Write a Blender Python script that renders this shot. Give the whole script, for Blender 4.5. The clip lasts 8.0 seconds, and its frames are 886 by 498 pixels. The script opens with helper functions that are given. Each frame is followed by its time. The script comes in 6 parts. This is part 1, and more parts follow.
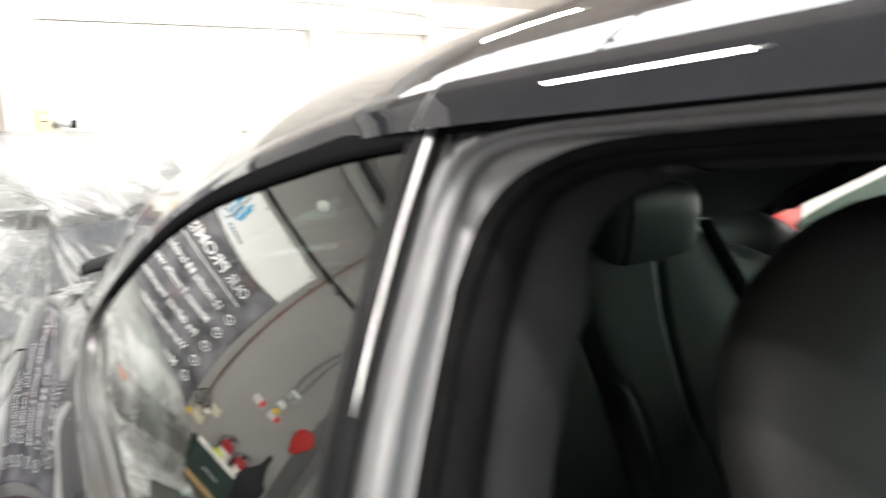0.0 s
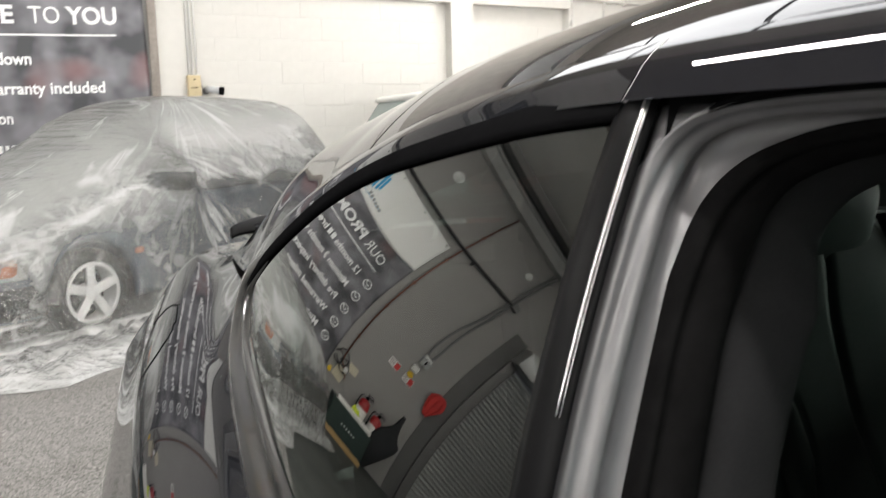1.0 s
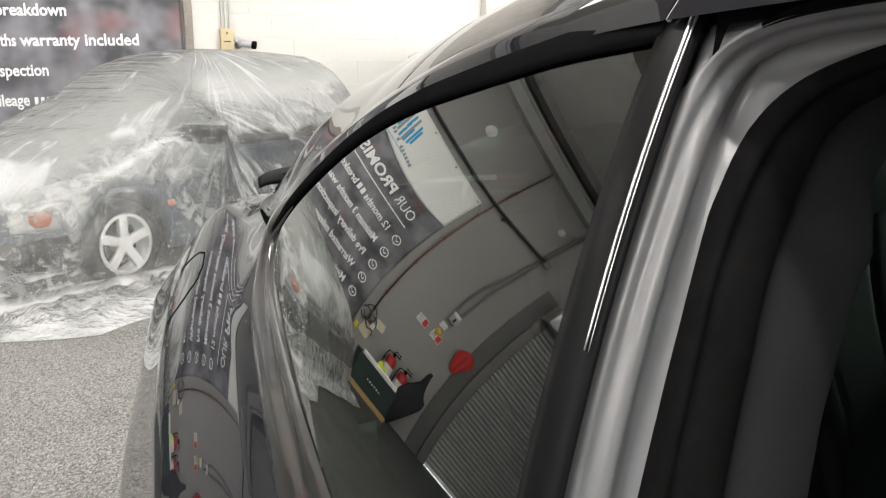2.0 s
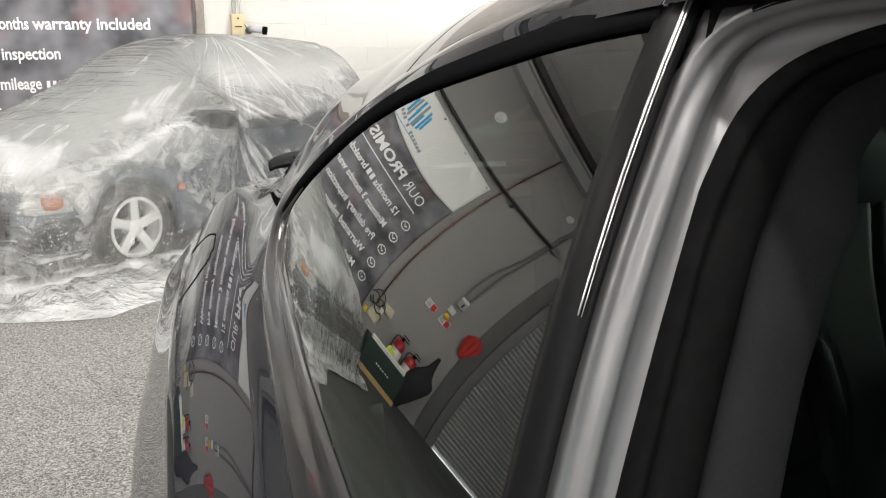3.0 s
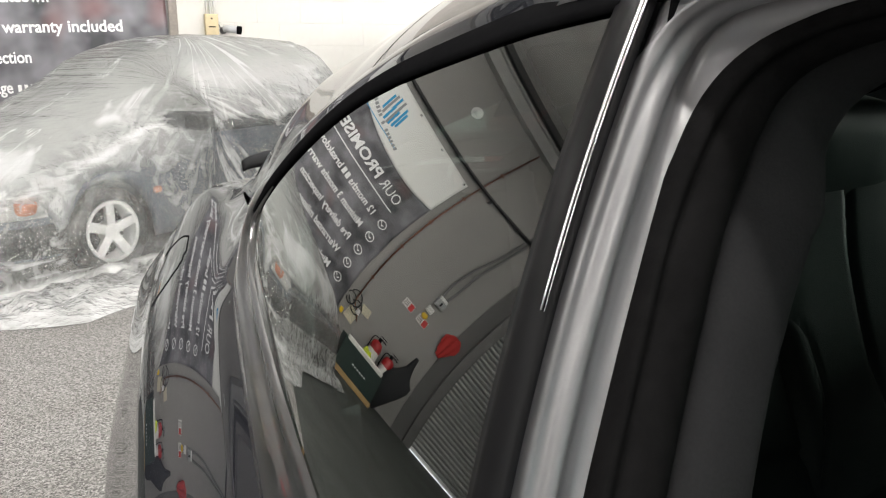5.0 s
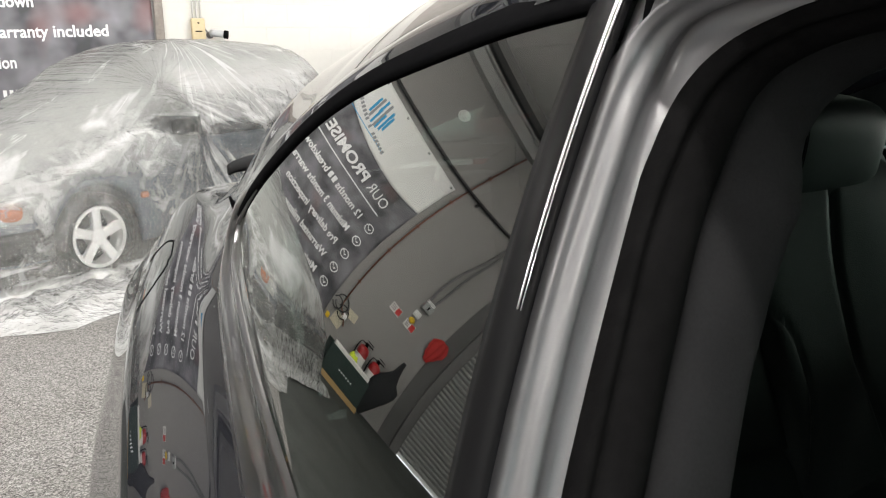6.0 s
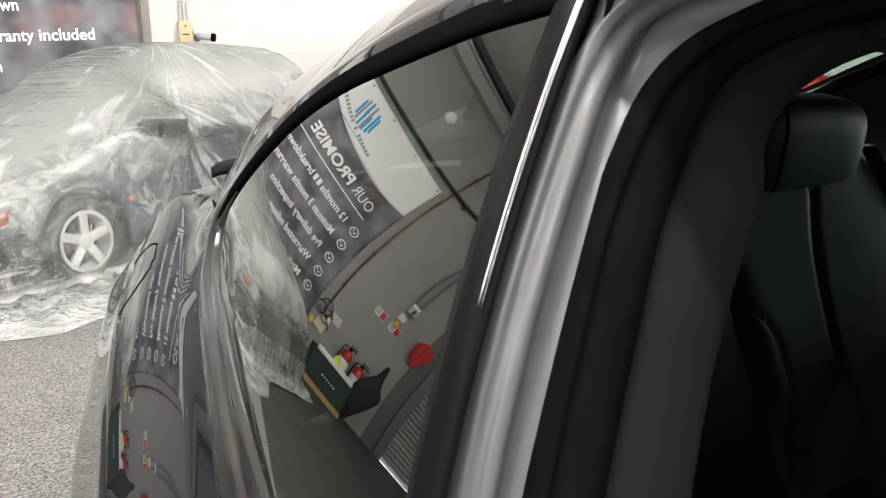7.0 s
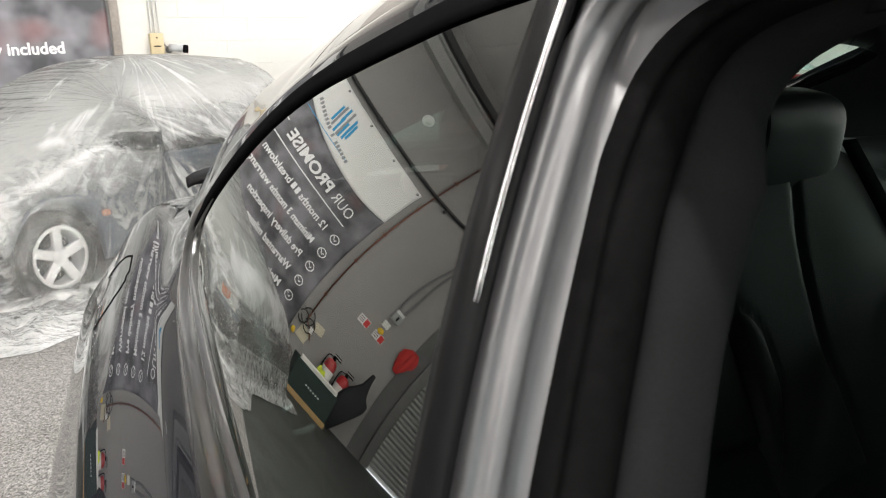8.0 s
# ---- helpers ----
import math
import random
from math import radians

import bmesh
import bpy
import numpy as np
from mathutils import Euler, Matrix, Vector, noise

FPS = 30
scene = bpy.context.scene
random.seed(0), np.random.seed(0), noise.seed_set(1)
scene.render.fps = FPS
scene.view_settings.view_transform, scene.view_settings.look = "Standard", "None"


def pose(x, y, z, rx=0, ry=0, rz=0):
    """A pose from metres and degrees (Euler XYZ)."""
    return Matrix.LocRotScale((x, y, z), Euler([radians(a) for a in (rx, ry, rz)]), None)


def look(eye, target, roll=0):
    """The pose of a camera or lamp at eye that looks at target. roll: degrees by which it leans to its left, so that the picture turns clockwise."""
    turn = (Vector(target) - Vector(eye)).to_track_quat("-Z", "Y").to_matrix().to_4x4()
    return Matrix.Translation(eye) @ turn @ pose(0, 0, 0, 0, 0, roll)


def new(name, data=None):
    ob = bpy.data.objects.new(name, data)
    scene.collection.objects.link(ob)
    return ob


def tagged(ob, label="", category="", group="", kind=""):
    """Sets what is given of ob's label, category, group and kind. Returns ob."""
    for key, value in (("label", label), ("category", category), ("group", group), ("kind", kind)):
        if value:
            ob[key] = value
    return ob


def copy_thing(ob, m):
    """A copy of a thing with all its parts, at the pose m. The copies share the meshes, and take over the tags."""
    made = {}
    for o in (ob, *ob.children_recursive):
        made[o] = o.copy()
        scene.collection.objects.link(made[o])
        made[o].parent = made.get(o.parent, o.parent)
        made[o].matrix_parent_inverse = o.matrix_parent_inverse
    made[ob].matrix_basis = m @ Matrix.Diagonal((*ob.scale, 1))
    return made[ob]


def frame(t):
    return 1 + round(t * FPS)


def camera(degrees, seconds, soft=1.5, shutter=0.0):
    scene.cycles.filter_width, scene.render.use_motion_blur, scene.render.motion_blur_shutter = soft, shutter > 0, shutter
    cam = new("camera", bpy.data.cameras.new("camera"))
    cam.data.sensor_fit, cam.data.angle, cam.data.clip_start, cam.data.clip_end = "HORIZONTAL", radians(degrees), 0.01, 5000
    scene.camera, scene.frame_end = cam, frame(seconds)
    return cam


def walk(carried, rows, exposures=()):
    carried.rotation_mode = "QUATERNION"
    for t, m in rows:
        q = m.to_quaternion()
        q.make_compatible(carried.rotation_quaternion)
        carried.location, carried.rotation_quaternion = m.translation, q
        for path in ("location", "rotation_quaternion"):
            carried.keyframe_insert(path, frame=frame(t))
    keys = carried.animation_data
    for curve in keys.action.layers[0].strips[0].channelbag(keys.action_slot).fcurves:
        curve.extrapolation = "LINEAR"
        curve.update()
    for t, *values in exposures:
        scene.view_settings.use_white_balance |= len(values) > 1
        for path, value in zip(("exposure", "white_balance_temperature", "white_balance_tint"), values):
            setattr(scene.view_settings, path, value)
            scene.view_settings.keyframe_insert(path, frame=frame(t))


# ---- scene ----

cam = camera(57.4, 8.0, soft=1.1, shutter=0.8)
PATH = [
    (0, (0.035, -0.015, 1.28), (1.166, 1.616, 1.034), -3.2),
    (0.5, (0.02, 0.029, 1.293), (0.982, 1.766, 1.051), -2.2),
    (1, (0.019, 0.041, 1.279), (0.885, 1.82, 0.986), -1.3),
    (1.5, (0.033, 0.067, 1.264), (0.853, 1.858, 0.915), -0.8),
    (3, (0.024, 0.038, 1.254), (0.794, 1.837, 0.839), 0.1),
    (3.5, (0.027, 0.038, 1.25), (0.801, 1.834, 0.831), 0.0),
    (4, (0.034, 0.042, 1.251), (0.815, 1.834, 0.826), -0.4),
    (4.5, (0.037, 0.045, 1.251), (0.832, 1.83, 0.826), -0.7),
    (6, (0.045, 0.044, 1.248), (0.879, 1.814, 0.834), -1.2),
    (6.5, (0.05, 0.041, 1.248), (0.893, 1.807, 0.836), -1.3),
    (7, (0.056, 0.037, 1.246), (0.911, 1.798, 0.836), -1.5),
    (7.5, (0.068, 0.036, 1.243), (0.939, 1.791, 0.839), -2.1),
    (8, (0.06, 0.058, 1.236), (0.963, 1.798, 0.842), -2.7),
]
walk(cam, [(t, look(eye, target, roll)) for t, eye, target, roll in PATH],
     exposures=[(0.0, 1.25), (0.5, 0.24), (1.0, 0.13), (1.5, 0.33), (3.0, 0.36), (8.0, 0.45)])

# ---- light: an indoor workshop with rows of tube fittings ----
WALL_Y = 8.33
CEIL_Z = 4.95
world = bpy.data.worlds.new("world")
scene.world = world
world.use_nodes = True
world.node_tree.nodes["Background"].inputs["Color"].default_value = (0.75, 0.82, 0.9, 1)
world.node_tree.nodes["Background"].inputs["Strength"].default_value = 0.3
TUBE_WATTS = 80.0

# ---- materials ----
def shader(name, base=(0.5, 0.5, 0.5), rough=0.5, metal=0.0, spec=0.5, coat=0.0, coat_rough=0.03,
           scale=(40.0, 6.0), vary=0.15, bump=0.0, bump_scale=200.0, ior=1.5, sheen=0.0, second=None):
    """A surface with colour variation at two scales and fine relief, at the object's own size."""
    m = bpy.data.materials.new(name)
    m.use_nodes = True
    nt = m.node_tree
    b = nt.nodes["Principled BSDF"]
    b.inputs["Roughness"].default_value = rough
    b.inputs["Metallic"].default_value = metal
    b.inputs["Specular IOR Level"].default_value = spec
    b.inputs["IOR"].default_value = ior
    b.inputs["Coat Weight"].default_value = coat
    b.inputs["Coat Roughness"].default_value = coat_rough
    b.inputs["Sheen Weight"].default_value = sheen
    co = nt.nodes.new("ShaderNodeTexCoord")
    base2 = second or tuple(c * (1 - vary) for c in base)
    mix = None
    if vary > 0 or second:
        n1 = nt.nodes.new("ShaderNodeTexNoise")
        n1.inputs["Scale"].default_value = scale[0]
        n1.inputs["Detail"].default_value = 4
        n2 = nt.nodes.new("ShaderNodeTexNoise")
        n2.inputs["Scale"].default_value = scale[1]
        n2.inputs["Detail"].default_value = 3
        for n in (n1, n2):
            nt.links.new(co.outputs["Object"], n.inputs["Vector"])
        add = nt.nodes.new("ShaderNodeMath")
        add.operation = "ADD"
        nt.links.new(n1.outputs["Fac"], add.inputs[0])
        nt.links.new(n2.outputs["Fac"], add.inputs[1])
        rng = nt.nodes.new("ShaderNodeMapRange")
        rng.inputs["From Min"].default_value = 0.7
        rng.inputs["From Max"].default_value = 1.3
        nt.links.new(add.outputs[0], rng.inputs["Value"])
        mix = nt.nodes.new("ShaderNodeMix")
        mix.data_type = "RGBA"
        mix.inputs["A"].default_value = (*base, 1)
        mix.inputs["B"].default_value = (*base2, 1)
        nt.links.new(rng.outputs[0], mix.inputs["Factor"])
        nt.links.new(mix.outputs["Result"], b.inputs["Base Color"])
    else:
        b.inputs["Base Color"].default_value = (*base, 1)
    if bump > 0:
        n3 = nt.nodes.new("ShaderNodeTexNoise")
        n3.inputs["Scale"].default_value = bump_scale
        n3.inputs["Detail"].default_value = 3
        nt.links.new(co.outputs["Object"], n3.inputs["Vector"])
        bp = nt.nodes.new("ShaderNodeBump")
        bp.inputs["Strength"].default_value = bump
        bp.inputs["Distance"].default_value = 0.002
        nt.links.new(n3.outputs["Fac"], bp.inputs["Height"])
        nt.links.new(bp.outputs["Normal"], b.inputs["Normal"])
    return m


def glowing(name, colour, strength):
    m = bpy.data.materials.new(name)
    m.use_nodes = True
    b = m.node_tree.nodes["Principled BSDF"]
    b.inputs["Base Color"].default_value = (0.8, 0.8, 0.8, 1)
    b.inputs["Emission Color"].default_value = (*colour, 1)
    b.inputs["Emission Strength"].default_value = strength
    return m


def window_glass(name, ior, tint):
    """A thin pane: tinted see-through, with gloss that grows towards grazing."""
    m = bpy.data.materials.new(name)
    m.use_nodes = True
    nt = m.node_tree
    nt.nodes.remove(nt.nodes["Principled BSDF"])
    tr = nt.nodes.new("ShaderNodeBsdfTransparent")
    tr.inputs["Color"].default_value = (*tint, 1)
    gl = nt.nodes.new("ShaderNodeBsdfGlossy")
    gl.inputs["Roughness"].default_value = 0.004
    gl.inputs["Color"].default_value = (0.96, 0.97, 0.95, 1)
    fr = nt.nodes.new("ShaderNodeFresnel")
    fr.inputs["IOR"].default_value = ior
    # both faces of the pane reflect: 2R / (1 + R)
    dbl, one, div = (nt.nodes.new("ShaderNodeMath") for _ in range(3))
    dbl.operation, one.operation, div.operation = "MULTIPLY", "ADD", "DIVIDE"
    dbl.inputs[1].default_value = 2.0
    one.inputs[1].default_value = 1.0
    nt.links.new(fr.outputs[0], dbl.inputs[0])
    nt.links.new(fr.outputs[0], one.inputs[0])
    nt.links.new(dbl.outputs[0], div.inputs[0])
    nt.links.new(one.outputs[0], div.inputs[1])
    mx = nt.nodes.new("ShaderNodeMixShader")
    nt.links.new(div.outputs[0], mx.inputs[0])
    nt.links.new(tr.outputs[0], mx.inputs[1])
    nt.links.new(gl.outputs[0], mx.inputs[2])
    nt.links.new(mx.outputs[0], nt.nodes["Material Output"].inputs["Surface"])
    return m


def clear_tint(name, tint):
    m = bpy.data.materials.new(name)
    m.use_nodes = True
    nt = m.node_tree
    nt.nodes.remove(nt.nodes["Principled BSDF"])
    tr = nt.nodes.new("ShaderNodeBsdfTransparent")
    tr.inputs["Color"].default_value = (*tint, 1)
    nt.links.new(tr.outputs[0], nt.nodes["Material Output"].inputs["Surface"])
    return m


PAINT = shader("black_car_paint", (0.010, 0.0105, 0.0135), 0.45, 0.0, 0.0, coat=1.0, coat_rough=0.012, scale=(900, 30), vary=0.3)
GLOSS_BLACK = shader("gloss_black_trim", (0.008, 0.008, 0.009), 0.3, 0, 0.2, coat=1.0, coat_rough=0.02, scale=(60, 8), vary=0.2)
RUBBER = shader("black_rubber", (0.006, 0.006, 0.0065), 0.7, 0, 0.0, scale=(120, 12), vary=0.35, bump=0.15, bump_scale=500)
CHROME = shader("polished_metal", (0.62, 0.62, 0.63), 0.28, 1.0, scale=(80, 10), vary=0.08)
JAMB = shader("satin_grey_paint", (0.138, 0.136, 0.142), 0.46, 0.15, 0.45, coat=0.5, coat_rough=0.27, scale=(60, 7), vary=0.12, bump=0.05, bump_scale=700)
PILLAR_CLOTH = shader("grey_trim_cloth", (0.020, 0.020, 0.021), 0.95, 0, 0.05, scale=(500, 9), vary=0.3, bump=0.15, bump_scale=700)
LEATHER = shader("black_leather", (0.0138, 0.0182, 0.0178), 0.50, 0, 0.12, scale=(150, 9), vary=0.25, bump=0.25, bump_scale=420)
PLASTIC_DARK = shader("dark_interior_plastic", (0.015, 0.015, 0.016), 0.6, 0, 0.3, scale=(200, 8), vary=0.25, bump=0.2, bump_scale=600)
GREY_WALL = shader("grey_wall_paint", (0.285, 0.278, 0.267), 0.62, 0, 0.35, scale=(9, 0.8), vary=0.10, bump=0.25, bump_scale=60)
DARK_BAND = shader("dark_grey_paint", (0.125, 0.124, 0.122), 0.6, 0, 0.35, scale=(9, 1.2), vary=0.2, bump=0.2, bump_scale=50)
WHITE_WALL = shader("white_wall_paint", (0.62, 0.605, 0.57), 0.7, 0, 0.3, scale=(14, 1.1), vary=0.06, bump=0.5, bump_scale=70)
UPPER_WALL = shader("brown_grey_upper_wall", (0.21, 0.19, 0.17), 0.7, 0, 0.3, scale=(6, 0.9), vary=0.2, bump=0.2, bump_scale=60)
ROOF_SHEET = shader("dull_roof_sheeting", (0.42, 0.395, 0.36), 0.65, 0, 0.3, scale=(5, 0.8), vary=0.2)
CEILING = shader("grey_roof_sheeting", (0.72, 0.71, 0.69), 0.6, 0, 0.3, scale=(5, 0.7), vary=0.15)
TUBE = glowing("lit_tube", (1.0, 0.97, 0.93), 12.0)
TINT = window_glass("dark_tinted_glass", 1.47, (0.19, 0.25, 0.235))
TINT_IN = clear_tint("tinted_glass_core", (0.55, 0.6, 0.58))

# ---- building helpers ----
def smooth(me, on=True):
    me.polygons.foreach_set("use_smooth", [on] * len(me.polygons))


def to_mesh(bm, name, flat=False):
    me = bpy.data.meshes.new(name)
    bm.normal_update()
    bm.to_mesh(me)
    bm.free()
    smooth(me, not flat)
    return me


def thing(name, label, category, m=None, group="", kind=""):
    ob = new(name)
    ob.empty_display_size = 0.1
    if m is not None:
        ob.matrix_world = m
    return tagged(ob, label, category, group, kind)


def root_matrix(ob):
    m = ob.matrix_basis.copy()
    while ob.parent:
        ob = ob.parent
        m = ob.matrix_basis @ m
    return m


def part(name, bm, material, parent=None, label="", flat=False):
    """One mesh in world coordinates; under a parent it is turned into the parent's own."""
    me = bm if isinstance(bm, bpy.types.Mesh) else to_mesh(bm, name, flat)
    ob = new(name, me)
    for mt in (material if isinstance(material, (list, tuple)) else [material]):
        me.materials.append(mt)
    if parent is not None:
        me.transform(root_matrix(parent).inverted())
        ob.parent = parent
    if label:
        tagged(ob, label)
    return ob


def single(name, bm, material, label, category, group="", kind="", flat=False):
    return tagged(part(name, bm, material, None, "", flat), label, category, group, kind)


def box(x0, x1, y0, y1, z0, z1, bevel=0.0, seg=2, m=None):
    bm = bmesh.new()
    bmesh.ops.create_cube(bm, size=1)
    bmesh.ops.scale(bm, vec=(x1 - x0, y1 - y0, z1 - z0), verts=bm.verts)
    if bevel:
        bmesh.ops.bevel(bm, geom=bm.edges[:], offset=bevel, segments=seg, profile=0.6, affect="EDGES")
    bmesh.ops.translate(bm, vec=((x0 + x1) / 2, (y0 + y1) / 2, (z0 + z1) / 2), verts=bm.verts)
    if m is not None:
        bmesh.ops.transform(bm, matrix=m, verts=bm.verts)
    return bm


def joined(*bms):
    out = bmesh.new()
    for b in bms:
        me = bpy.data.meshes.new("tmp")
        b.to_mesh(me)
        b.free()
        out.from_mesh(me)
        bpy.data.meshes.remove(me)
    return out


def spline(pts, n):
    """n points along a smooth curve through pts, of any dimension."""
    p = np.array(pts, float)
    d = np.concatenate([[0], np.cumsum(np.maximum(1e-6, np.linalg.norm(np.diff(p, axis=0), axis=1)) ** 0.5)])
    m = np.zeros_like(p)
    for i in range(len(p)):
        a, b = max(0, i - 1), min(len(p) - 1, i + 1)
        m[i] = (p[b] - p[a]) / (d[b] - d[a])
    out = []
    for s in np.linspace(0, d[-1], n):
        i = min(len(p) - 2, max(0, int(np.searchsorted(d, s, "right") - 1)))
        h = d[i + 1] - d[i]
        t = (s - d[i]) / h
        out.append((2 * t**3 - 3 * t**2 + 1) * p[i] + (t**3 - 2 * t**2 + t) * h * m[i]
                   + (-2 * t**3 + 3 * t**2) * p[i + 1] + (t**3 - t**2) * h * m[i + 1])
    return np.array(out)


def along(xs, ys, x):
    """A smooth value at x of the curve through (xs, ys)."""
    i = min(len(xs) - 2, max(0, int(np.searchsorted(xs, x, "right") - 1)))
    def slope(k):
        a, b = max(0, k - 1), min(len(xs) - 1, k + 1)
        return (ys[b] - ys[a]) / (xs[b] - xs[a])
    h = xs[i + 1] - xs[i]
    t = (x - xs[i]) / h
    return ((2 * t**3 - 3 * t**2 + 1) * ys[i] + (t**3 - 2 * t**2 + t) * h * slope(i)
            + (-2 * t**3 + 3 * t**2) * ys[i + 1] + (t**3 - t**2) * h * slope(i + 1))


def sheet(rows, closed_u=False, closed_v=False, thick=0.0):
    """A quad sheet over rows of points; thick gives it a back, away from its normals."""
    bm = bmesh.new()
    vs = [[bm.verts.new(p) for p in r] for r in rows]
    nu, nv = len(vs), len(vs[0])
    for i in range(nu if closed_u else nu - 1):
        for j in range(nv if closed_v else nv - 1):
            a, b, c, d = vs[i][j], vs[(i + 1) % nu][j], vs[(i + 1) % nu][(j + 1) % nv], vs[i][(j + 1) % nv]
            bm.faces.new((a, b, c, d))
    bm.normal_update()
    bm.faces.ensure_lookup_table()
    if thick:
        bmesh.ops.solidify(bm, geom=bm.faces[:], thickness=thick)
    return bm


def tube(path, r, n=8, cap=True, taper=None):
    """A round bar along a path."""
    path = [Vector(p) for p in path]
    bm = bmesh.new()
    rings = []
    up = Vector((0.13, 0.21, 0.97))
    for i, p in enumerate(path):
        t = (path[min(i + 1, len(path) - 1)] - path[max(i - 1, 0)]).normalized()
        if abs(t.dot(up)) > 0.95:
            up = Vector((0.97, 0.1, 0.2))
        a = t.cross(up).normalized()
        b = t.cross(a)
        k = r if taper is None else r * taper[i]
        rings.append([bm.verts.new(p + a * math.cos(w) * k + b * math.sin(w) * k) for w in (2 * math.pi * j / n for j in range(n))])
    for i in range(len(rings) - 1):
        for j in range(n):
            bm.faces.new((rings[i][j], rings[i][(j + 1) % n], rings[i + 1][(j + 1) % n], rings[i + 1][j]))
    if cap:
        bm.faces.new(rings[0][::-1])
        bm.faces.new(rings[-1])
    bmesh.ops.recalc_face_normals(bm, faces=bm.faces[:])
    return bm


def lathe(profile, centre, axis="z", n=32):
    """A turned form: (radius, height) pairs about an axis through centre."""
    rows = []
    for j in range(n):
        w = 2 * math.pi * j / n
        ring = []
        for r, h in profile:
            v = (r * math.cos(w), r * math.sin(w), h)
            if axis == "y":
                v = (v[0], v[2], v[1])
            elif axis == "x":
                v = (v[2], v[0], v[1])
            ring.append((centre[0] + v[0], centre[1] + v[1], centre[2] + v[2]))
        rows.append(ring)
    bm = sheet(rows, closed_u=True)
    bmesh.ops.remove_doubles(bm, verts=bm.verts[:], dist=1e-6)
    bmesh.ops.recalc_face_normals(bm, faces=bm.faces[:])
    return bm


def lettering(words, height, width=None, bold=0.0):
    """The mesh of a line of writing in the xz plane: starts at x = 0, stands on z = 0, faces -y."""
    cu = bpy.data.curves.new("writing", "FONT")
    cu.body = words
    cu.size = 1.0
    cu.offset = bold
    cu.resolution_u = 3
    cu.extrude = 0.004
    ob = bpy.data.objects.new("writing", cu)
    scene.collection.objects.link(ob)
    me = bpy.data.meshes.new_from_object(ob.evaluated_get(bpy.context.evaluated_depsgraph_get()))
    bpy.data.objects.remove(ob)
    co = np.empty(len(me.vertices) * 3)
    me.vertices.foreach_get("co", co)
    co = co.reshape(-1, 3)
    x0, x1 = co[:, 0].min(), co[:, 0].max()
    k = height / 0.73
    kx = k if width is None else width / (x1 - x0)
    me.transform(Matrix(((kx, 0, 0, -x0 * kx), (0, 0, -0.5, 0), (0, k, 0, 0), (0, 0, 0, 1))))
    return me

# ---- the workshop: floor, walls, roof ----
ROOM_X0, ROOM_X1, ROOM_Y0 = -7.5, 8.0, -6.5


def carpet_material():
    """Speckled loop pile: pale and dark tufts a few millimetres across, lightly soiled."""
    m = bpy.data.materials.new("grey_speckled_carpet")
    m.use_nodes = True
    nt = m.node_tree
    L = nt.links.new
    b = nt.nodes["Principled BSDF"]
    b.inputs["Roughness"].default_value = 0.95
    b.inputs["Specular IOR Level"].default_value = 0.1
    co = nt.nodes.new("ShaderNodeTexCoord")
    v = nt.nodes.new("ShaderNodeTexVoronoi")
    v.inputs["Scale"].default_value = 210
    n = nt.nodes.new("ShaderNodeTexNoise")
    n.inputs["Scale"].default_value = 70
    n.inputs["Detail"].default_value = 4
    big = nt.nodes.new("ShaderNodeTexNoise")
    big.inputs["Scale"].default_value = 1.4
    big.inputs["Detail"].default_value = 4
    for q in (v, n, big):
        L(co.outputs["Object"], q.inputs["Vector"])
    sep = nt.nodes.new("ShaderNodeSeparateColor")
    L(v.outputs["Color"], sep.inputs[0])
    mul = nt.nodes.new("ShaderNodeMath")
    mul.operation = "MULTIPLY_ADD"
    mul.inputs[1].default_value = 0.75
    L(sep.outputs[0], mul.inputs[0])
    sub = nt.nodes.new("ShaderNodeMath")
    sub.operation = "MULTIPLY_ADD"
    sub.inputs[1].default_value = 0.9
    sub.inputs[2].default_value = -0.33
    L(n.outputs["Fac"], sub.inputs[0])
    L(sub.outputs[0], mul.inputs[2])
    ramp = nt.nodes.new("ShaderNodeValToRGB")
    e = ramp.color_ramp.elements
    e[0].position, e[0].color = 0.1, (0.072, 0.070, 0.068, 1)
    e[1].position, e[1].color = 0.9, (0.34, 0.332, 0.32, 1)
    mid = e.new(0.5)
    mid.color = (0.18, 0.176, 0.17, 1)
    L(mul.outputs[0], ramp.inputs["Fac"])
    soil = nt.nodes.new("ShaderNodeMix")
    soil.data_type = "RGBA"
    soil.blend_type = "MULTIPLY"
    soil.inputs["B"].default_value = (0.72, 0.71, 0.69, 1)
    rg = nt.nodes.new("ShaderNodeMapRange")
    rg.inputs["From Min"].default_value, rg.inputs["From Max"].default_value = 0.45, 0.75
    rg.inputs["To Max"].default_value = 0.6
    L(big.outputs["Fac"], rg.inputs["Value"])
    L(rg.outputs[0], soil.inputs["Factor"])
    L(ramp.outputs["Color"], soil.inputs["A"])
    L(soil.outputs["Result"], b.inputs["Base Color"])
    bp = nt.nodes.new("ShaderNodeBump")
    bp.inputs["Strength"].default_value = 0.8
    bp.inputs["Distance"].default_value = 0.004
    L(v.outputs["Distance"], bp.inputs["Height"])
    L(bp.outputs["Normal"], b.inputs["Normal"])
    return m


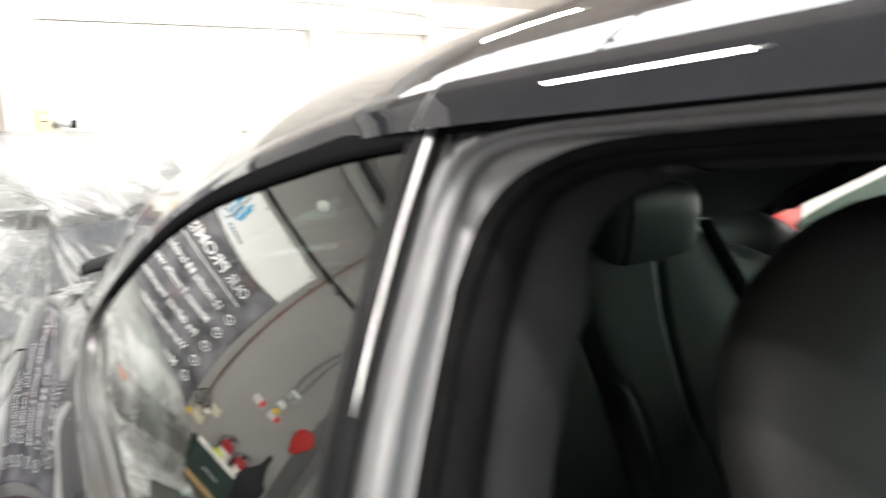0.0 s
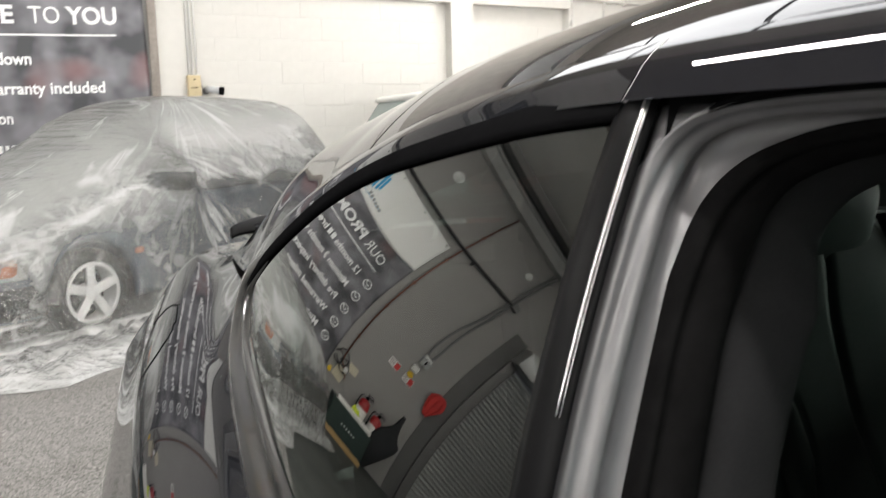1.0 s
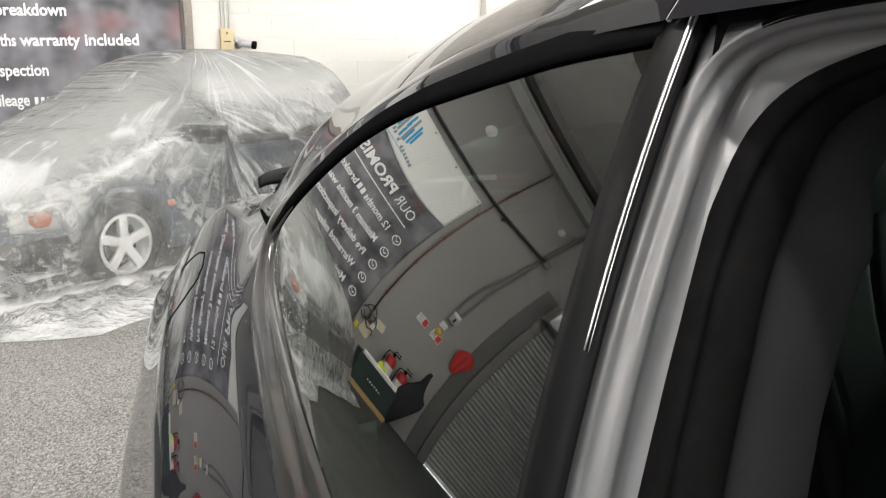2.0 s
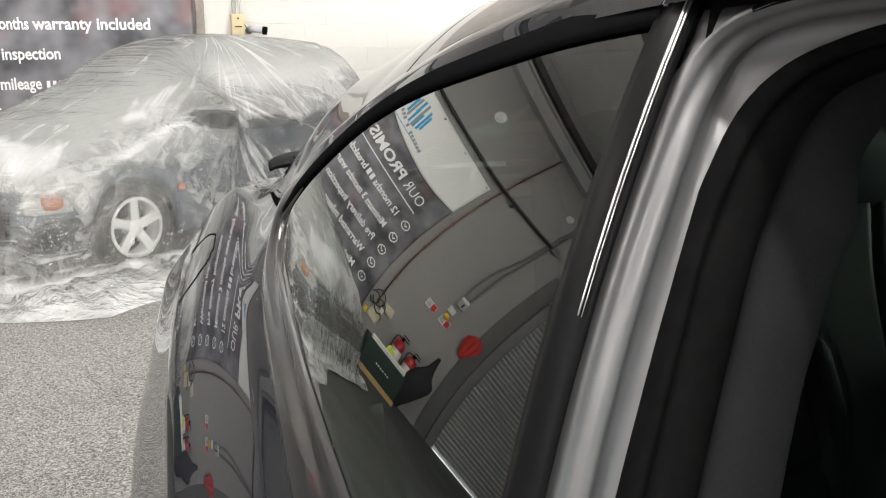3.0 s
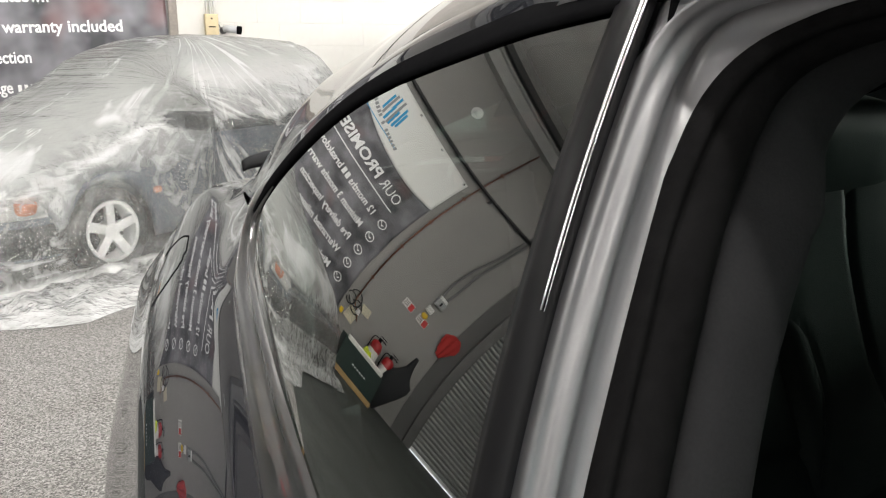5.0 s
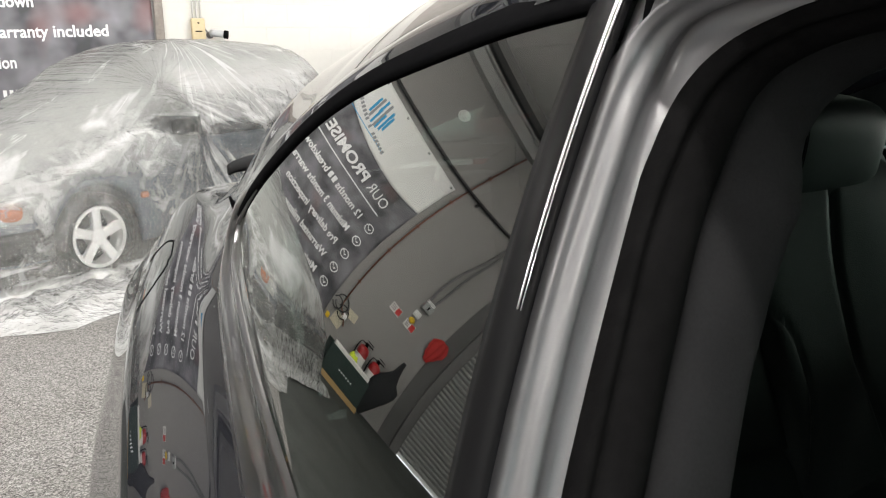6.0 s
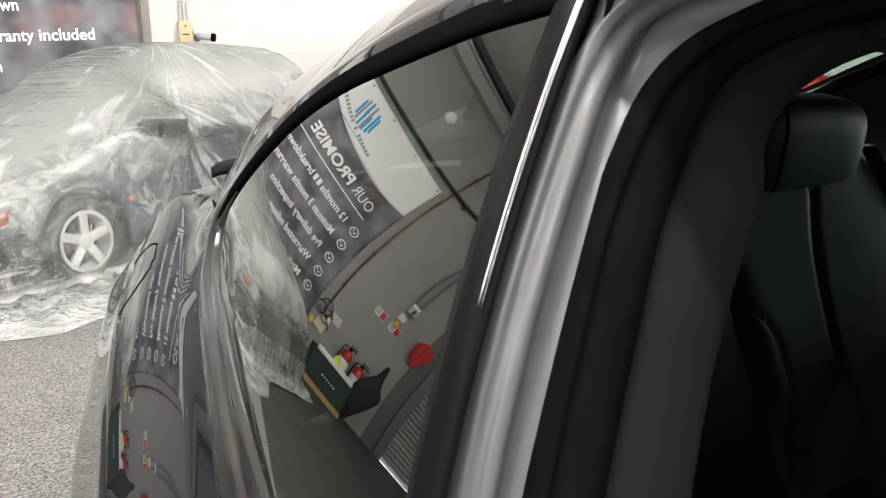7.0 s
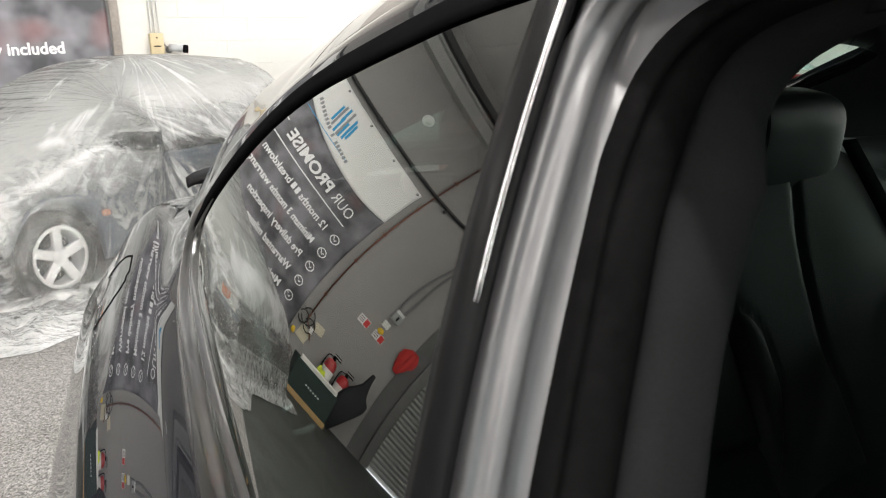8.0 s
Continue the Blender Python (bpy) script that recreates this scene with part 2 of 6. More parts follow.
CARPET = carpet_material()
CARPET_X = -0.62
CARPET_Y = 3.1
single("floor", joined(box(CARPET_X, ROOM_X1, CARPET_Y, WALL_Y, -0.1, 0.0), box(ROOM_X0, ROOM_X1, ROOM_Y0, CARPET_Y, -0.1, 0.0)), CARPET, "grey speckled carpet on a workshop floor", "floor", kind="structure", flat=True)
single("floor_bare", box(ROOM_X0, CARPET_X, CARPET_Y, WALL_Y, -0.1, -0.004), shader("dark_green_floor_paint", (0.060, 0.066, 0.061), 0.6, 0, 0.25, scale=(30, 2.2), vary=0.6, bump=0.5, bump_scale=60),
       "dark green painted concrete floor", "floor", kind="structure", flat=True)
single("ceiling_pale", box(ROOM_X0, 0.9, 6.3, WALL_Y + 0.2, CEIL_Z, CEIL_Z + 0.1), CEILING, "pale grey sheeted bay of the workshop ceiling", "ceiling", kind="structure", flat=True)
single("ceiling_far", box(0.9, ROOM_X1, ROOM_Y0, WALL_Y + 0.2, CEIL_Z, CEIL_Z + 0.1), ROOF_SHEET, "dull buff sheeted bays of the workshop ceiling", "ceiling", kind="structure", flat=True)
single("ceiling_dark", box(ROOM_X0, 0.9, ROOM_Y0, 6.3, CEIL_Z, CEIL_Z + 0.1), UPPER_WALL, "dark brown-grey bays of the workshop ceiling", "ceiling", kind="structure", flat=True)
single("wall_east_upper", box(ROOM_X1, ROOM_X1 + 0.2, ROOM_Y0 - 0.2, WALL_Y + 0.2, 3.05, CEIL_Z), ROOF_SHEET, "plain buff upper workshop wall", "wall", kind="structure", flat=True)
EAST_Y0, EAST_Y1, EAST_Z0, EAST_Z1 = -5.6, 1.6, 0.30, 2.95
single("wall_east", joined(box(ROOM_X1, ROOM_X1 + 0.2, ROOM_Y0 - 0.2, EAST_Y0, -0.1, 3.05), box(ROOM_X1, ROOM_X1 + 0.2, EAST_Y1, WALL_Y + 0.2, -0.1, 3.05),
       box(ROOM_X1, ROOM_X1 + 0.2, EAST_Y0, EAST_Y1, -0.1, EAST_Z0), box(ROOM_X1, ROOM_X1 + 0.2, EAST_Y0, EAST_Y1, EAST_Z1, 3.05)), WHITE_WALL, "plain white painted workshop wall", "wall", kind="structure", flat=True)
WIN_Y0, WIN_Y1, WIN_Z0, WIN_Z1 = -2.6, 1.6, 0.35, 2.95
single("wall_west", joined(box(ROOM_X0 - 0.2, ROOM_X0, ROOM_Y0 - 0.2, WIN_Y0, -0.1, CEIL_Z), box(ROOM_X0 - 0.2, ROOM_X0, WIN_Y1, WALL_Y + 0.2, -0.1, CEIL_Z),
       box(ROOM_X0 - 0.2, ROOM_X0, WIN_Y0, WIN_Y1, -0.1, WIN_Z0), box(ROOM_X0 - 0.2, ROOM_X0, WIN_Y0, WIN_Y1, WIN_Z1, CEIL_Z)), WHITE_WALL, "plain white painted workshop wall", "wall", kind="structure", flat=True)
# glazed doors to the yard, with daylight behind them
win = thing("window_1", "tall glazed workshop doors with daylight behind them", "window", pose(ROOM_X0, -0.5, WIN_Z0), kind="structure")
FRAME_GREY = shader("grey_window_frame", (0.25, 0.25, 0.26), 0.5, vary=0.1)
DAY_YARD = glowing("shaded_yard", (0.86, 0.94, 1.0), 1.8)
DAY = glowing("daylit_yard", (0.88, 0.95, 1.0), 5.5)
for k in range(4):
    y0, y1 = WIN_Y0 + 1.05 * k, WIN_Y0 + 1.05 * (k + 1)
    part("pane", box(ROOM_X0 - 0.12, ROOM_X0 - 0.10, y0 + 0.05, y1 - 0.05, WIN_Z0 + 0.05, WIN_Z1 - 0.05), DAY_YARD, win, "bright daylit pane", True)
    part("window_frame", joined(box(ROOM_X0 - 0.14, ROOM_X0 - 0.06, y0, y0 + 0.05, WIN_Z0, WIN_Z1), box(ROOM_X0 - 0.14, ROOM_X0 - 0.06, y1 - 0.05, y1, WIN_Z0, WIN_Z1),
         box(ROOM_X0 - 0.14, ROOM_X0 - 0.06, y0 + 0.05, y1 - 0.05, WIN_Z0, WIN_Z0 + 0.05), box(ROOM_X0 - 0.14, ROOM_X0 - 0.06, y0 + 0.05, y1 - 0.05, WIN_Z1 - 0.05, WIN_Z1)), FRAME_GREY, win, "", True)
# a glazed shopfront along the far side
win = thing("window_3", "long glazed workshop front with daylight behind it", "window", pose(ROOM_X1, -2.0, EAST_Z0), kind="structure")
DAY_EAST = glowing("daylit_street", (1.0, 0.97, 0.92), 15.0)
for k in range(6):
    y0, y1 = EAST_Y0 + 1.2 * k, EAST_Y0 + 1.2 * (k + 1)
    part("pane", box(ROOM_X1 + 0.10, ROOM_X1 + 0.12, y0 + 0.05, y1 - 0.05, EAST_Z0 + 0.05, EAST_Z1 - 0.05), DAY_EAST, win, "bright daylit pane", True)
    part("window_frame", joined(box(ROOM_X1 + 0.06, ROOM_X1 + 0.14, y0, y0 + 0.05, EAST_Z0, EAST_Z1), box(ROOM_X1 + 0.06, ROOM_X1 + 0.14, y1 - 0.05, y1, EAST_Z0, EAST_Z1),
         box(ROOM_X1 + 0.06, ROOM_X1 + 0.14, y0 + 0.05, y1 - 0.05, EAST_Z0, EAST_Z0 + 0.05), box(ROOM_X1 + 0.06, ROOM_X1 + 0.14, y0 + 0.05, y1 - 0.05, EAST_Z1 - 0.05, EAST_Z1)), FRAME_GREY, win, "", True)
# wide glazed doors in the end wall behind the coupe's nose
END_X0, END_X1, END_Z0, END_Z1 = -0.6, 5.4, 0.15, 3.15
single("wall_south", joined(box(ROOM_X0, END_X0, ROOM_Y0 - 0.2, ROOM_Y0, -0.1, CEIL_Z), box(END_X1, ROOM_X1, ROOM_Y0 - 0.2, ROOM_Y0, -0.1, CEIL_Z),
       box(END_X0, END_X1, ROOM_Y0 - 0.2, ROOM_Y0, -0.1, END_Z0), box(END_X0, END_X1, ROOM_Y0 - 0.2, ROOM_Y0, END_Z1, CEIL_Z)), WHITE_WALL, "plain pale painted workshop wall", "wall", kind="structure", flat=True)
win = thing("window_2", "wide glazed end doors with daylight behind them", "window", pose(2.4, ROOM_Y0, END_Z0), kind="structure")
for k in range(5):
    x0, x1 = END_X0 + 1.2 * k, END_X0 + 1.2 * (k + 1)
    part("pane", box(x0 + 0.05, x1 - 0.05, ROOM_Y0 - 0.12, ROOM_Y0 - 0.10, END_Z0 + 0.05, END_Z1 - 0.05), DAY, win, "bright daylit pane", True)
    part("window_frame", joined(box(x0, x0 + 0.05, ROOM_Y0 - 0.14, ROOM_Y0 - 0.06, END_Z0, END_Z1), box(x1 - 0.05, x1, ROOM_Y0 - 0.14, ROOM_Y0 - 0.06, END_Z0, END_Z1),
         box(x0 + 0.05, x1 - 0.05, ROOM_Y0 - 0.14, ROOM_Y0 - 0.06, END_Z0, END_Z0 + 0.05), box(x0 + 0.05, x1 - 0.05, ROOM_Y0 - 0.14, ROOM_Y0 - 0.06, END_Z1 - 0.05, END_Z1)), FRAME_GREY, win, "", True)

# the long wall: grey with the shutter's opening, then white with two walled-up bays
SHUT_X0, SHUT_X1, SHUT_Z = -6.6, -3.43, 3.05
single("wall_north_grey", joined(box(-3.43, 1.05, WALL_Y, WALL_Y + 0.2, 0, CEIL_Z), box(ROOM_X0, SHUT_X0, WALL_Y, WALL_Y + 0.2, 0, CEIL_Z),
       box(SHUT_X0, SHUT_X1, WALL_Y, WALL_Y + 0.2, SHUT_Z, CEIL_Z)), GREY_WALL, "grey painted workshop wall", "wall", kind="structure", flat=True)
HEAD_Z = 3.05
single("wall_north_white", joined(box(1.05, 1.40, WALL_Y, WALL_Y + 0.2, 0, 2.67), box(4.22, 4.50, WALL_Y, WALL_Y + 0.2, 0, 2.67), box(5.80, ROOM_X1, WALL_Y, WALL_Y + 0.2, 0, 2.67)),
       WHITE_WALL, "white painted piers of the workshop wall", "wall", kind="structure", flat=True)
single("wall_north_lintel", joined(box(1.05, ROOM_X1, WALL_Y, WALL_Y + 0.2, 2.67, HEAD_Z)), WHITE_WALL, "white painted head of the workshop wall", "wall", kind="structure", flat=True)
single("wall_north_upper", joined(box(1.05, ROOM_X1, WALL_Y, WALL_Y + 0.2, HEAD_Z, CEIL_Z)), ROOF_SHEET, "dull buff upper part of the workshop wall", "wall", kind="structure", flat=True)
wall_infill = single("wall_infill", box(1.40, 5.80, WALL_Y + 0.14, WALL_Y + 0.2, 0, 2.67), WHITE_WALL, "white painted blockwork infill", "wall", kind="structure", flat=True)
single("edge_trim", box(1.0, 1.08, WALL_Y - 0.03, WALL_Y - 0.001, 0, CEIL_Z, 0.006), shader("worn_brown_post", (0.30, 0.265, 0.235), 0.7, scale=(30, 4), vary=0.3, bump=0.3),
       "worn brown timber edge strip on the wall", "trim", kind="structure")
single("jamb_panel", box(-3.325, -3.10, WALL_Y - 0.012, WALL_Y - 0.001, 0, 3.4, 0.003), DARK_BAND, "dark grey painted shutter surround", "trim", kind="structure")

# steel beam and dark trunking along the head of the wall
single("wall_beam", joined(box(ROOM_X0, ROOM_X1, WALL_Y - 0.16, WALL_Y - 0.001, 4.42, 4.44), box(ROOM_X0, ROOM_X1, WALL_Y - 0.09, WALL_Y - 0.07, 4.44, 4.60),
       box(ROOM_X0, ROOM_X1, WALL_Y - 0.16, WALL_Y - 0.001, 4.60, 4.62)), shader("pale_steel_beam", (0.42, 0.42, 0.41), 0.5, 0.0, vary=0.15, scale=(8, 1)),
       "pale painted steel beam along the wall head", "beam", kind="structure", flat=True)
single("head_trunking", box(ROOM_X0, 1.0, WALL_Y - 0.10, WALL_Y - 0.001, 4.70, 4.79, 0.01), shader("black_trunking", (0.05, 0.05, 0.05), 0.5), "black cable trunking along the wall head", "trunking", kind="structure")


# ---- ceiling lights ----
def batten_light():
    t = thing("tube_light", "long white ceiling fitting with a lit tube", "ceiling light", Matrix.Identity(4), "tube lights on the ceiling")
    part("housing", joined(box(-0.05, 0.05, -0.9, 0.9, 0.0, 0.06, 0.008), box(-0.015, 0.015, -0.6, -0.57, 0.06, 0.35), box(-0.015, 0.015, 0.57, 0.6, 0.06, 0.35)),
         shader("white_enamel", (0.75, 0.75, 0.74), 0.4, vary=0.05), t)
    part("lit_tube", tube([(0, -0.86, -0.03), (0, 0.86, -0.03)], 0.02, 10), TUBE, t, "lit white tube")
    return t


LIGHTS = [(-4.6, 4.6), (-4.6, 0.6), (-4.6, -3.4), (-3.0, 1.6), (-3.0, -1.6), (-2.6, 5.9), (0.1, 3.4), (-0.4, 0.3), (-0.4, -2.8), (4.6, 6.5), (4.6, 3.4), (4.6, 0.3), (4.6, -2.8)]
first = batten_light()
for i, (lx, ly) in enumerate(LIGHTS):
    m = pose(lx, ly, CEIL_Z - 0.35)
    if i == 0:
        first.matrix_world = m
    else:
        copy_thing(first, m)
    la = bpy.data.lights.new("tube_lamp", "AREA")
    la.shape, la.size, la.size_y, la.energy, la.color = "RECTANGLE", 0.12, 1.7, TUBE_WATTS, (1.0, 0.965, 0.915)
    lo = new("tube_lamp", la)
    lo.matrix_world = pose(lx, ly, CEIL_Z - 0.41)

# rooflight strip let into the ceiling, in panels with dark bars between them
rl = thing("rooflight", "bright translucent rooflight strip in the ceiling", "rooflight", pose(2.66, 1.0, CEIL_Z), kind="structure")
GLOW_PANEL = glowing("daylit_panel", (0.97, 0.98, 1.0), 3.2)
for k in range(7):
    part("panel", box(2.15, 3.25, -5.4 + 1.95 * k, -3.5 + 1.95 * k, CEIL_Z - 0.03, CEIL_Z - 0.002), GLOW_PANEL, rl, "", True)
    part("bar", box(2.11, 3.29, -3.50 + 1.95 * k, -3.45 + 1.95 * k, CEIL_Z - 0.05, CEIL_Z - 0.002), DARK_BAND, rl, "", True)

# ---- the black coupe ----
CAR = pose(0.942, 0, 0, 0, 0, -5)
car = thing("black_coupe", "glossy black two-door coupe standing on grey carpet", "car", CAR)


def glass_x(y, z):
    """The bulged plane of the side glass: how far out it stands."""
    a, b = y - 0.9, z - 1.12
    return 0.257 + 0.1117 * a + 0.0321 * a * a + 0.4407 * b + 0.6535 * b * b - 0.126 * a * b


def mid_x(y):
    return 0.942 + 0.0875 * y


def mirrored(bm):
    """The same form on the car's other side."""
    m = CAR @ Matrix.Diagonal((-1, 1, 1, 1)) @ CAR.inverted()
    out = bm.copy()
    bmesh.ops.transform(out, matrix=m, verts=out.verts)
    bmesh.ops.reverse_faces(out, faces=out.faces[:])
    return out


TOP = [(0.405, 1.285), (0.50, 1.278), (0.57, 1.269), (0.66, 1.256), (0.74, 1.243), (0.83, 1.222), (0.92, 1.193), (1.02, 1.152), (1.11, 1.112), (1.185, 1.072), (1.212, 1.050)]
BELT = [(0.285, 0.968), (0.42, 0.972), (0.55, 0.975), (0.70, 0.979), (0.85, 0.984), (1.0, 0.992), (1.1, 1.002), (1.165, 1.016), (1.198, 1.032)]
NU = 64
top_line, belt_line = spline(TOP, NU), spline(BELT, NU)


def offset_line(line, w):
    """The line moved sideways in the plane of the glass; w > 0 is to its left, seen from outside."""
    d = np.gradient(line, axis=0)
    d /= np.linalg.norm(d, axis=1)[:, None]
    return line + w * np.stack([-d[:, 1], d[:, 0]], 1)


def on_glass(p, out=0.0):
    return (glass_x(p[0], p[1]) - out, p[0], p[1])


# side glass: outer face, core and rim
rows = []
for i in range(NU):
    rows.append([on_glass(belt_line[i] + (top_line[i] - belt_line[i]) * k / 28) for k in range(29)])
glass = sheet(rows)
if glass.faces[0].normal.x > 0:
    bmesh.ops.reverse_faces(glass, faces=glass.faces[:])
part("side_window", glass, TINT, car, "dark tinted side window mirroring the workshop")
rows_in = [[(x + 0.004, y, z) for x, y, z in r] for r in rows]
part("side_window_core", sheet(rows_in), TINT_IN, car)


def band(line, w0, w1, profile):
    """A moulding along a line: profile is (share of the width, stand-out)."""
    return [[on_glass(o[i], out) for o, out in zip([offset_line(line, w0 + (w1 - w0) * s) for s, _ in profile], [p[1] for p in profile])] for i in range(len(line))]


top_round = spline(TOP + [(1.221, 1.040), (1.214, 1.031), (1.198, 1.030)], 96)
SPLIT = 71
rub = band(top_round, -0.004, 0.0185, [(0, -0.004), (0.05, 0.003), (0.3, 0.006), (0.7, 0.006), (0.92, 0.004), (1, -0.006)])
rub = rub[:SPLIT + 12]
part("window_seal", sheet(rub), RUBBER, car, "matt black rubber seal over the side window")
# gloss moulding: along the belt, round the rear corner and a little way up
kink = spline(BELT + [(1.2055, 1.0400), (1.2065, 1.0490), (1.200, 1.0590), (1.182, 1.0720), (1.15, 1.0895), (1.11, 1.1115)], 120)
turn_at = max(i for i, (y, z) in enumerate(kink) if y < 1.16 and z < 1.03)
MOULD = [(0, -0.004), (0.04, 0.004), (0.14, 0.006), (0.20, 0.003), (0.26, 0.009), (0.40, 0.0145), (0.55, 0.0165), (0.75, 0.0165), (0.90, 0.013), (0.97, 0.008), (1, -0.004)]
step = np.gradient(kink, axis=0)
step /= np.linalg.norm(step, axis=1)[:, None]
side = np.stack([step[:, 1], -step[:, 0]], 1)
bt = []
for i in range(len(kink)):
    k = max(0.0, (i - turn_at) / (len(kink) - 1 - turn_at))
    width, flat = 0.072 - 0.050 * k ** 0.8, 1.0 - 0.78 * k
    lap = 0.004 + 0.006 * math.exp(-((i - turn_at - 8) / 14) ** 2)
    bt.append([on_glass(kink[i] + side[i] * (-lap + (width + lap) * s), o * flat) for s, o in MOULD])
part("belt_trim", sheet(bt), GLOSS_BLACK, car, "gloss black moulding under the side window and round its corner")

# body lines along the car
Z_RAIL = ([-0.9, -0.4, 0.0, 0.2, 0.4, 0.5, 0.57, 0.66, 0.74, 0.83, 0.92, 1.02, 1.11, 1.19, 1.235, 1.26, 1.5, 1.8, 2.1, 2.35],
          [1.275, 1.300, 1.304, 1.304, 1.303, 1.299, 1.291, 1.279, 1.266, 1.246, 1.221, 1.188, 1.157, 1.124, 1.096, 1.074, 1.050, 1.022, 0.985, 0.92])
Z_BELT = ([-0.9, 0.285, 0.42, 0.55, 0.7, 0.85, 1.0, 1.1, 1.2, 1.235, 1.26, 1.5, 1.8, 2.1, 2.35],
          [0.92, 0.922, 0.926, 0.929, 0.933, 0.938, 0.946, 0.957, 0.990, 1.020, 1.046, 1.030, 1.015, 0.985, 0.92])
X_SIDE = ([1.26, 1.5, 1.8, 2.1, 2.35], [0.278, 0.315, 0.37, 0.47, 0.66])
Z_CROWN = ([-0.9, -0.4, 0.2, 0.5, 0.67, 0.8, 0.95, 1.15, 1.3, 1.5, 1.77, 1.95, 2.1, 2.35], [1.345, 1.392, 1.408, 1.406, 1.402, 1.396, 1.380, 1.336, 1.288, 1.212, 1.118, 1.078, 1.060, 0.99])
WHEEL_Y = 1.42


def swage(y):
    """The creased line along the flank: how far out and how high."""
    u = max(-0.7, y - 1.0)
    c = max(0.0, u - 1.1) ** 2
    return 0.089 + 0.105 * u + 0.060 * u * u + 1.6 * c, 0.868 + 0.02 * u + 0.03 * u * u - 0.4 * c


def shelf_z(y):
    u = max(-0.9, y - 1.0)
    return 0.940 + 0.05 * u - 0.06 * max(0, u - 0.6) ** 2


def side_x(y, z):
    if y <= 1.22:
        return glass_x(y, z) - 0.002 - 0.008 * min(1, max(0, (0.55 - y) / 0.15)) * (1 if z > 1.2 else 0)
    k = min(1, max(0, (y - 1.22) / 0.06))
    return (glass_x(y, z) - 0.002) * (1 - k) + along(*X_SIDE, max(1.26, y)) * k


def rail_points(y):
    z = along(*Z_RAIL, y)
    x = side_x(y, z)
    f = 1.0 if y < 1.0 else max(0.35, 1 - (y - 1.0) / 0.6)
    skirt = (0.0112 + 0.013 * max(0.0, min(1.0, (y - 0.9) / 0.2))) * max(0.0, min(1.0, (1.25 - y) / 0.05))
    return [(side_x(y, z - skirt), y, z - skirt), (x, y, z), (x + 0.0055 * f, y, z + 0.008 * f), (x + 0.013 * f, y, z + 0.0155 * f), (x + 0.0225 * f, y, z + 0.022 * f)]


def roof_points(y, n=34, bulge=1.0):
    """Across the roof from its rail to the middle; bulge tells how full the rear pillar is."""
    x, _, z = rail_points(y)[-1]
    xc, zc = mid_x(y), along(*Z_CROWN, y)
    full = along([1.0, 1.15, 1.3, 1.7, 2.0], [0.0, 1.4, 3.4, 2.4, 0.0], max(1.0, min(2.0, y))) * bulge + 5.6
    out = []
    for i in range(n + 1):
        c = (i / n) ** 1.8
        out.append((x + (xc - x) * c, y, z + (zc - z) * (1 - (1 - c) ** full)))
    return out


def flank_points(y):
    zb = along(*Z_BELT, y)
    xb = side_x(y, zb)
    xr, zr = swage(y)
    # a second crease under the swage, and below it the flare over the wheel
    fold = along([0.3, 0.9, 1.1, 1.3, 1.6, 2.2], [0.006, 0.010, 0.015, 0.018, 0.024, 0.024], max(0.3, min(2.2, y)))
    flare = along([0.3, 0.9, 1.1, 1.3, 1.6, 1.9, 2.2], [0.040, 0.060, 0.071, 0.080, 0.087, 0.104, 0.125], max(0.3, min(2.2, y)))
    xc, zc = xr - fold, zr - 1.35 * fold
    arch = max(0.0, 0.345**2 - (y - WHEEL_Y) ** 2) ** 0.5
    low = 0.22 if arch == 0 else max(0.22, 0.31 + arch)
    zs = shelf_z(y)
    xs = xr + (zs - zr) / 0.82
    def bez(a, b, c, d, n):
        return [tuple((1 - t) ** 3 * np.array(a) + 3 * t * (1 - t) ** 2 * np.array(b) + 3 * t * t * (1 - t) * np.array(c) + t**3 * np.array(d)) for t in np.linspace(0, 1, n)]
    v = np.array([xr - xs, zr - zs])
    nrm = np.array([v[1], -v[0]]) / np.linalg.norm(v)
    shelf = bez((xs, zs), np.array([xs, zs]) + v * 0.33 + nrm * 0.0065, np.array([xs, zs]) + v * 0.67 + nrm * 0.0065, (xr, zr), 18)
    fall = bez((xr, zr), (xr - 0.4 * fold, zr - 0.42 * fold), (xc + 0.3 * fold, zc + 0.45 * fold), (xc, zc), 8)
    xf, zf = xr - flare, zr - 0.165
    skirt = bez((xc, zc), (xc - 0.34 * (flare - fold), zc - 0.052), (xf + 0.26 * (flare - fold), zf + 0.046), (xf, zf), 14)
    skirt += [(xf + 0.002, zf - 0.025), (xf + 0.010, min(zf - 0.04, max(low, zf - 0.10))), (xf + 0.035, min(low, zf - 0.05))]
    upper = [(xb, zb), (xs + 0.6 * (xb - xs), zs + 0.55 * (zb - zs)), (xs + 0.25 * (xb - xs), zs + 0.18 * (zb - zs))]
    pts = upper + shelf + fall[1:] + skirt[1:]
    return [(p[0], y, p[1]) for p in pts]


ys_roof = np.linspace(-0.9, 0.86, 60)
half = sheet([roof_points(y) for y in ys_roof])
if half.faces[0].normal.z < 0:
    bmesh.ops.reverse_faces(half, faces=half.faces[:])
other = mirrored(half)
roof = joined(half, other)
bmesh.ops.remove_doubles(roof, verts=roof.verts[:], dist=0.002)
part("roof", roof, PAINT, car, "glossy black roof mirroring the ceiling lights")

SEAM_Y = 0.402


def rail_part(y0, y1, n):
    b = sheet([rail_points(y) for y in np.linspace(y0, y1, n)])
    bmesh.ops.recalc_face_normals(b, faces=b.faces[:])
    if sum((f.normal.x for f in b.faces)) > 0:
        bmesh.ops.reverse_faces(b, faces=b.faces[:])
    return b


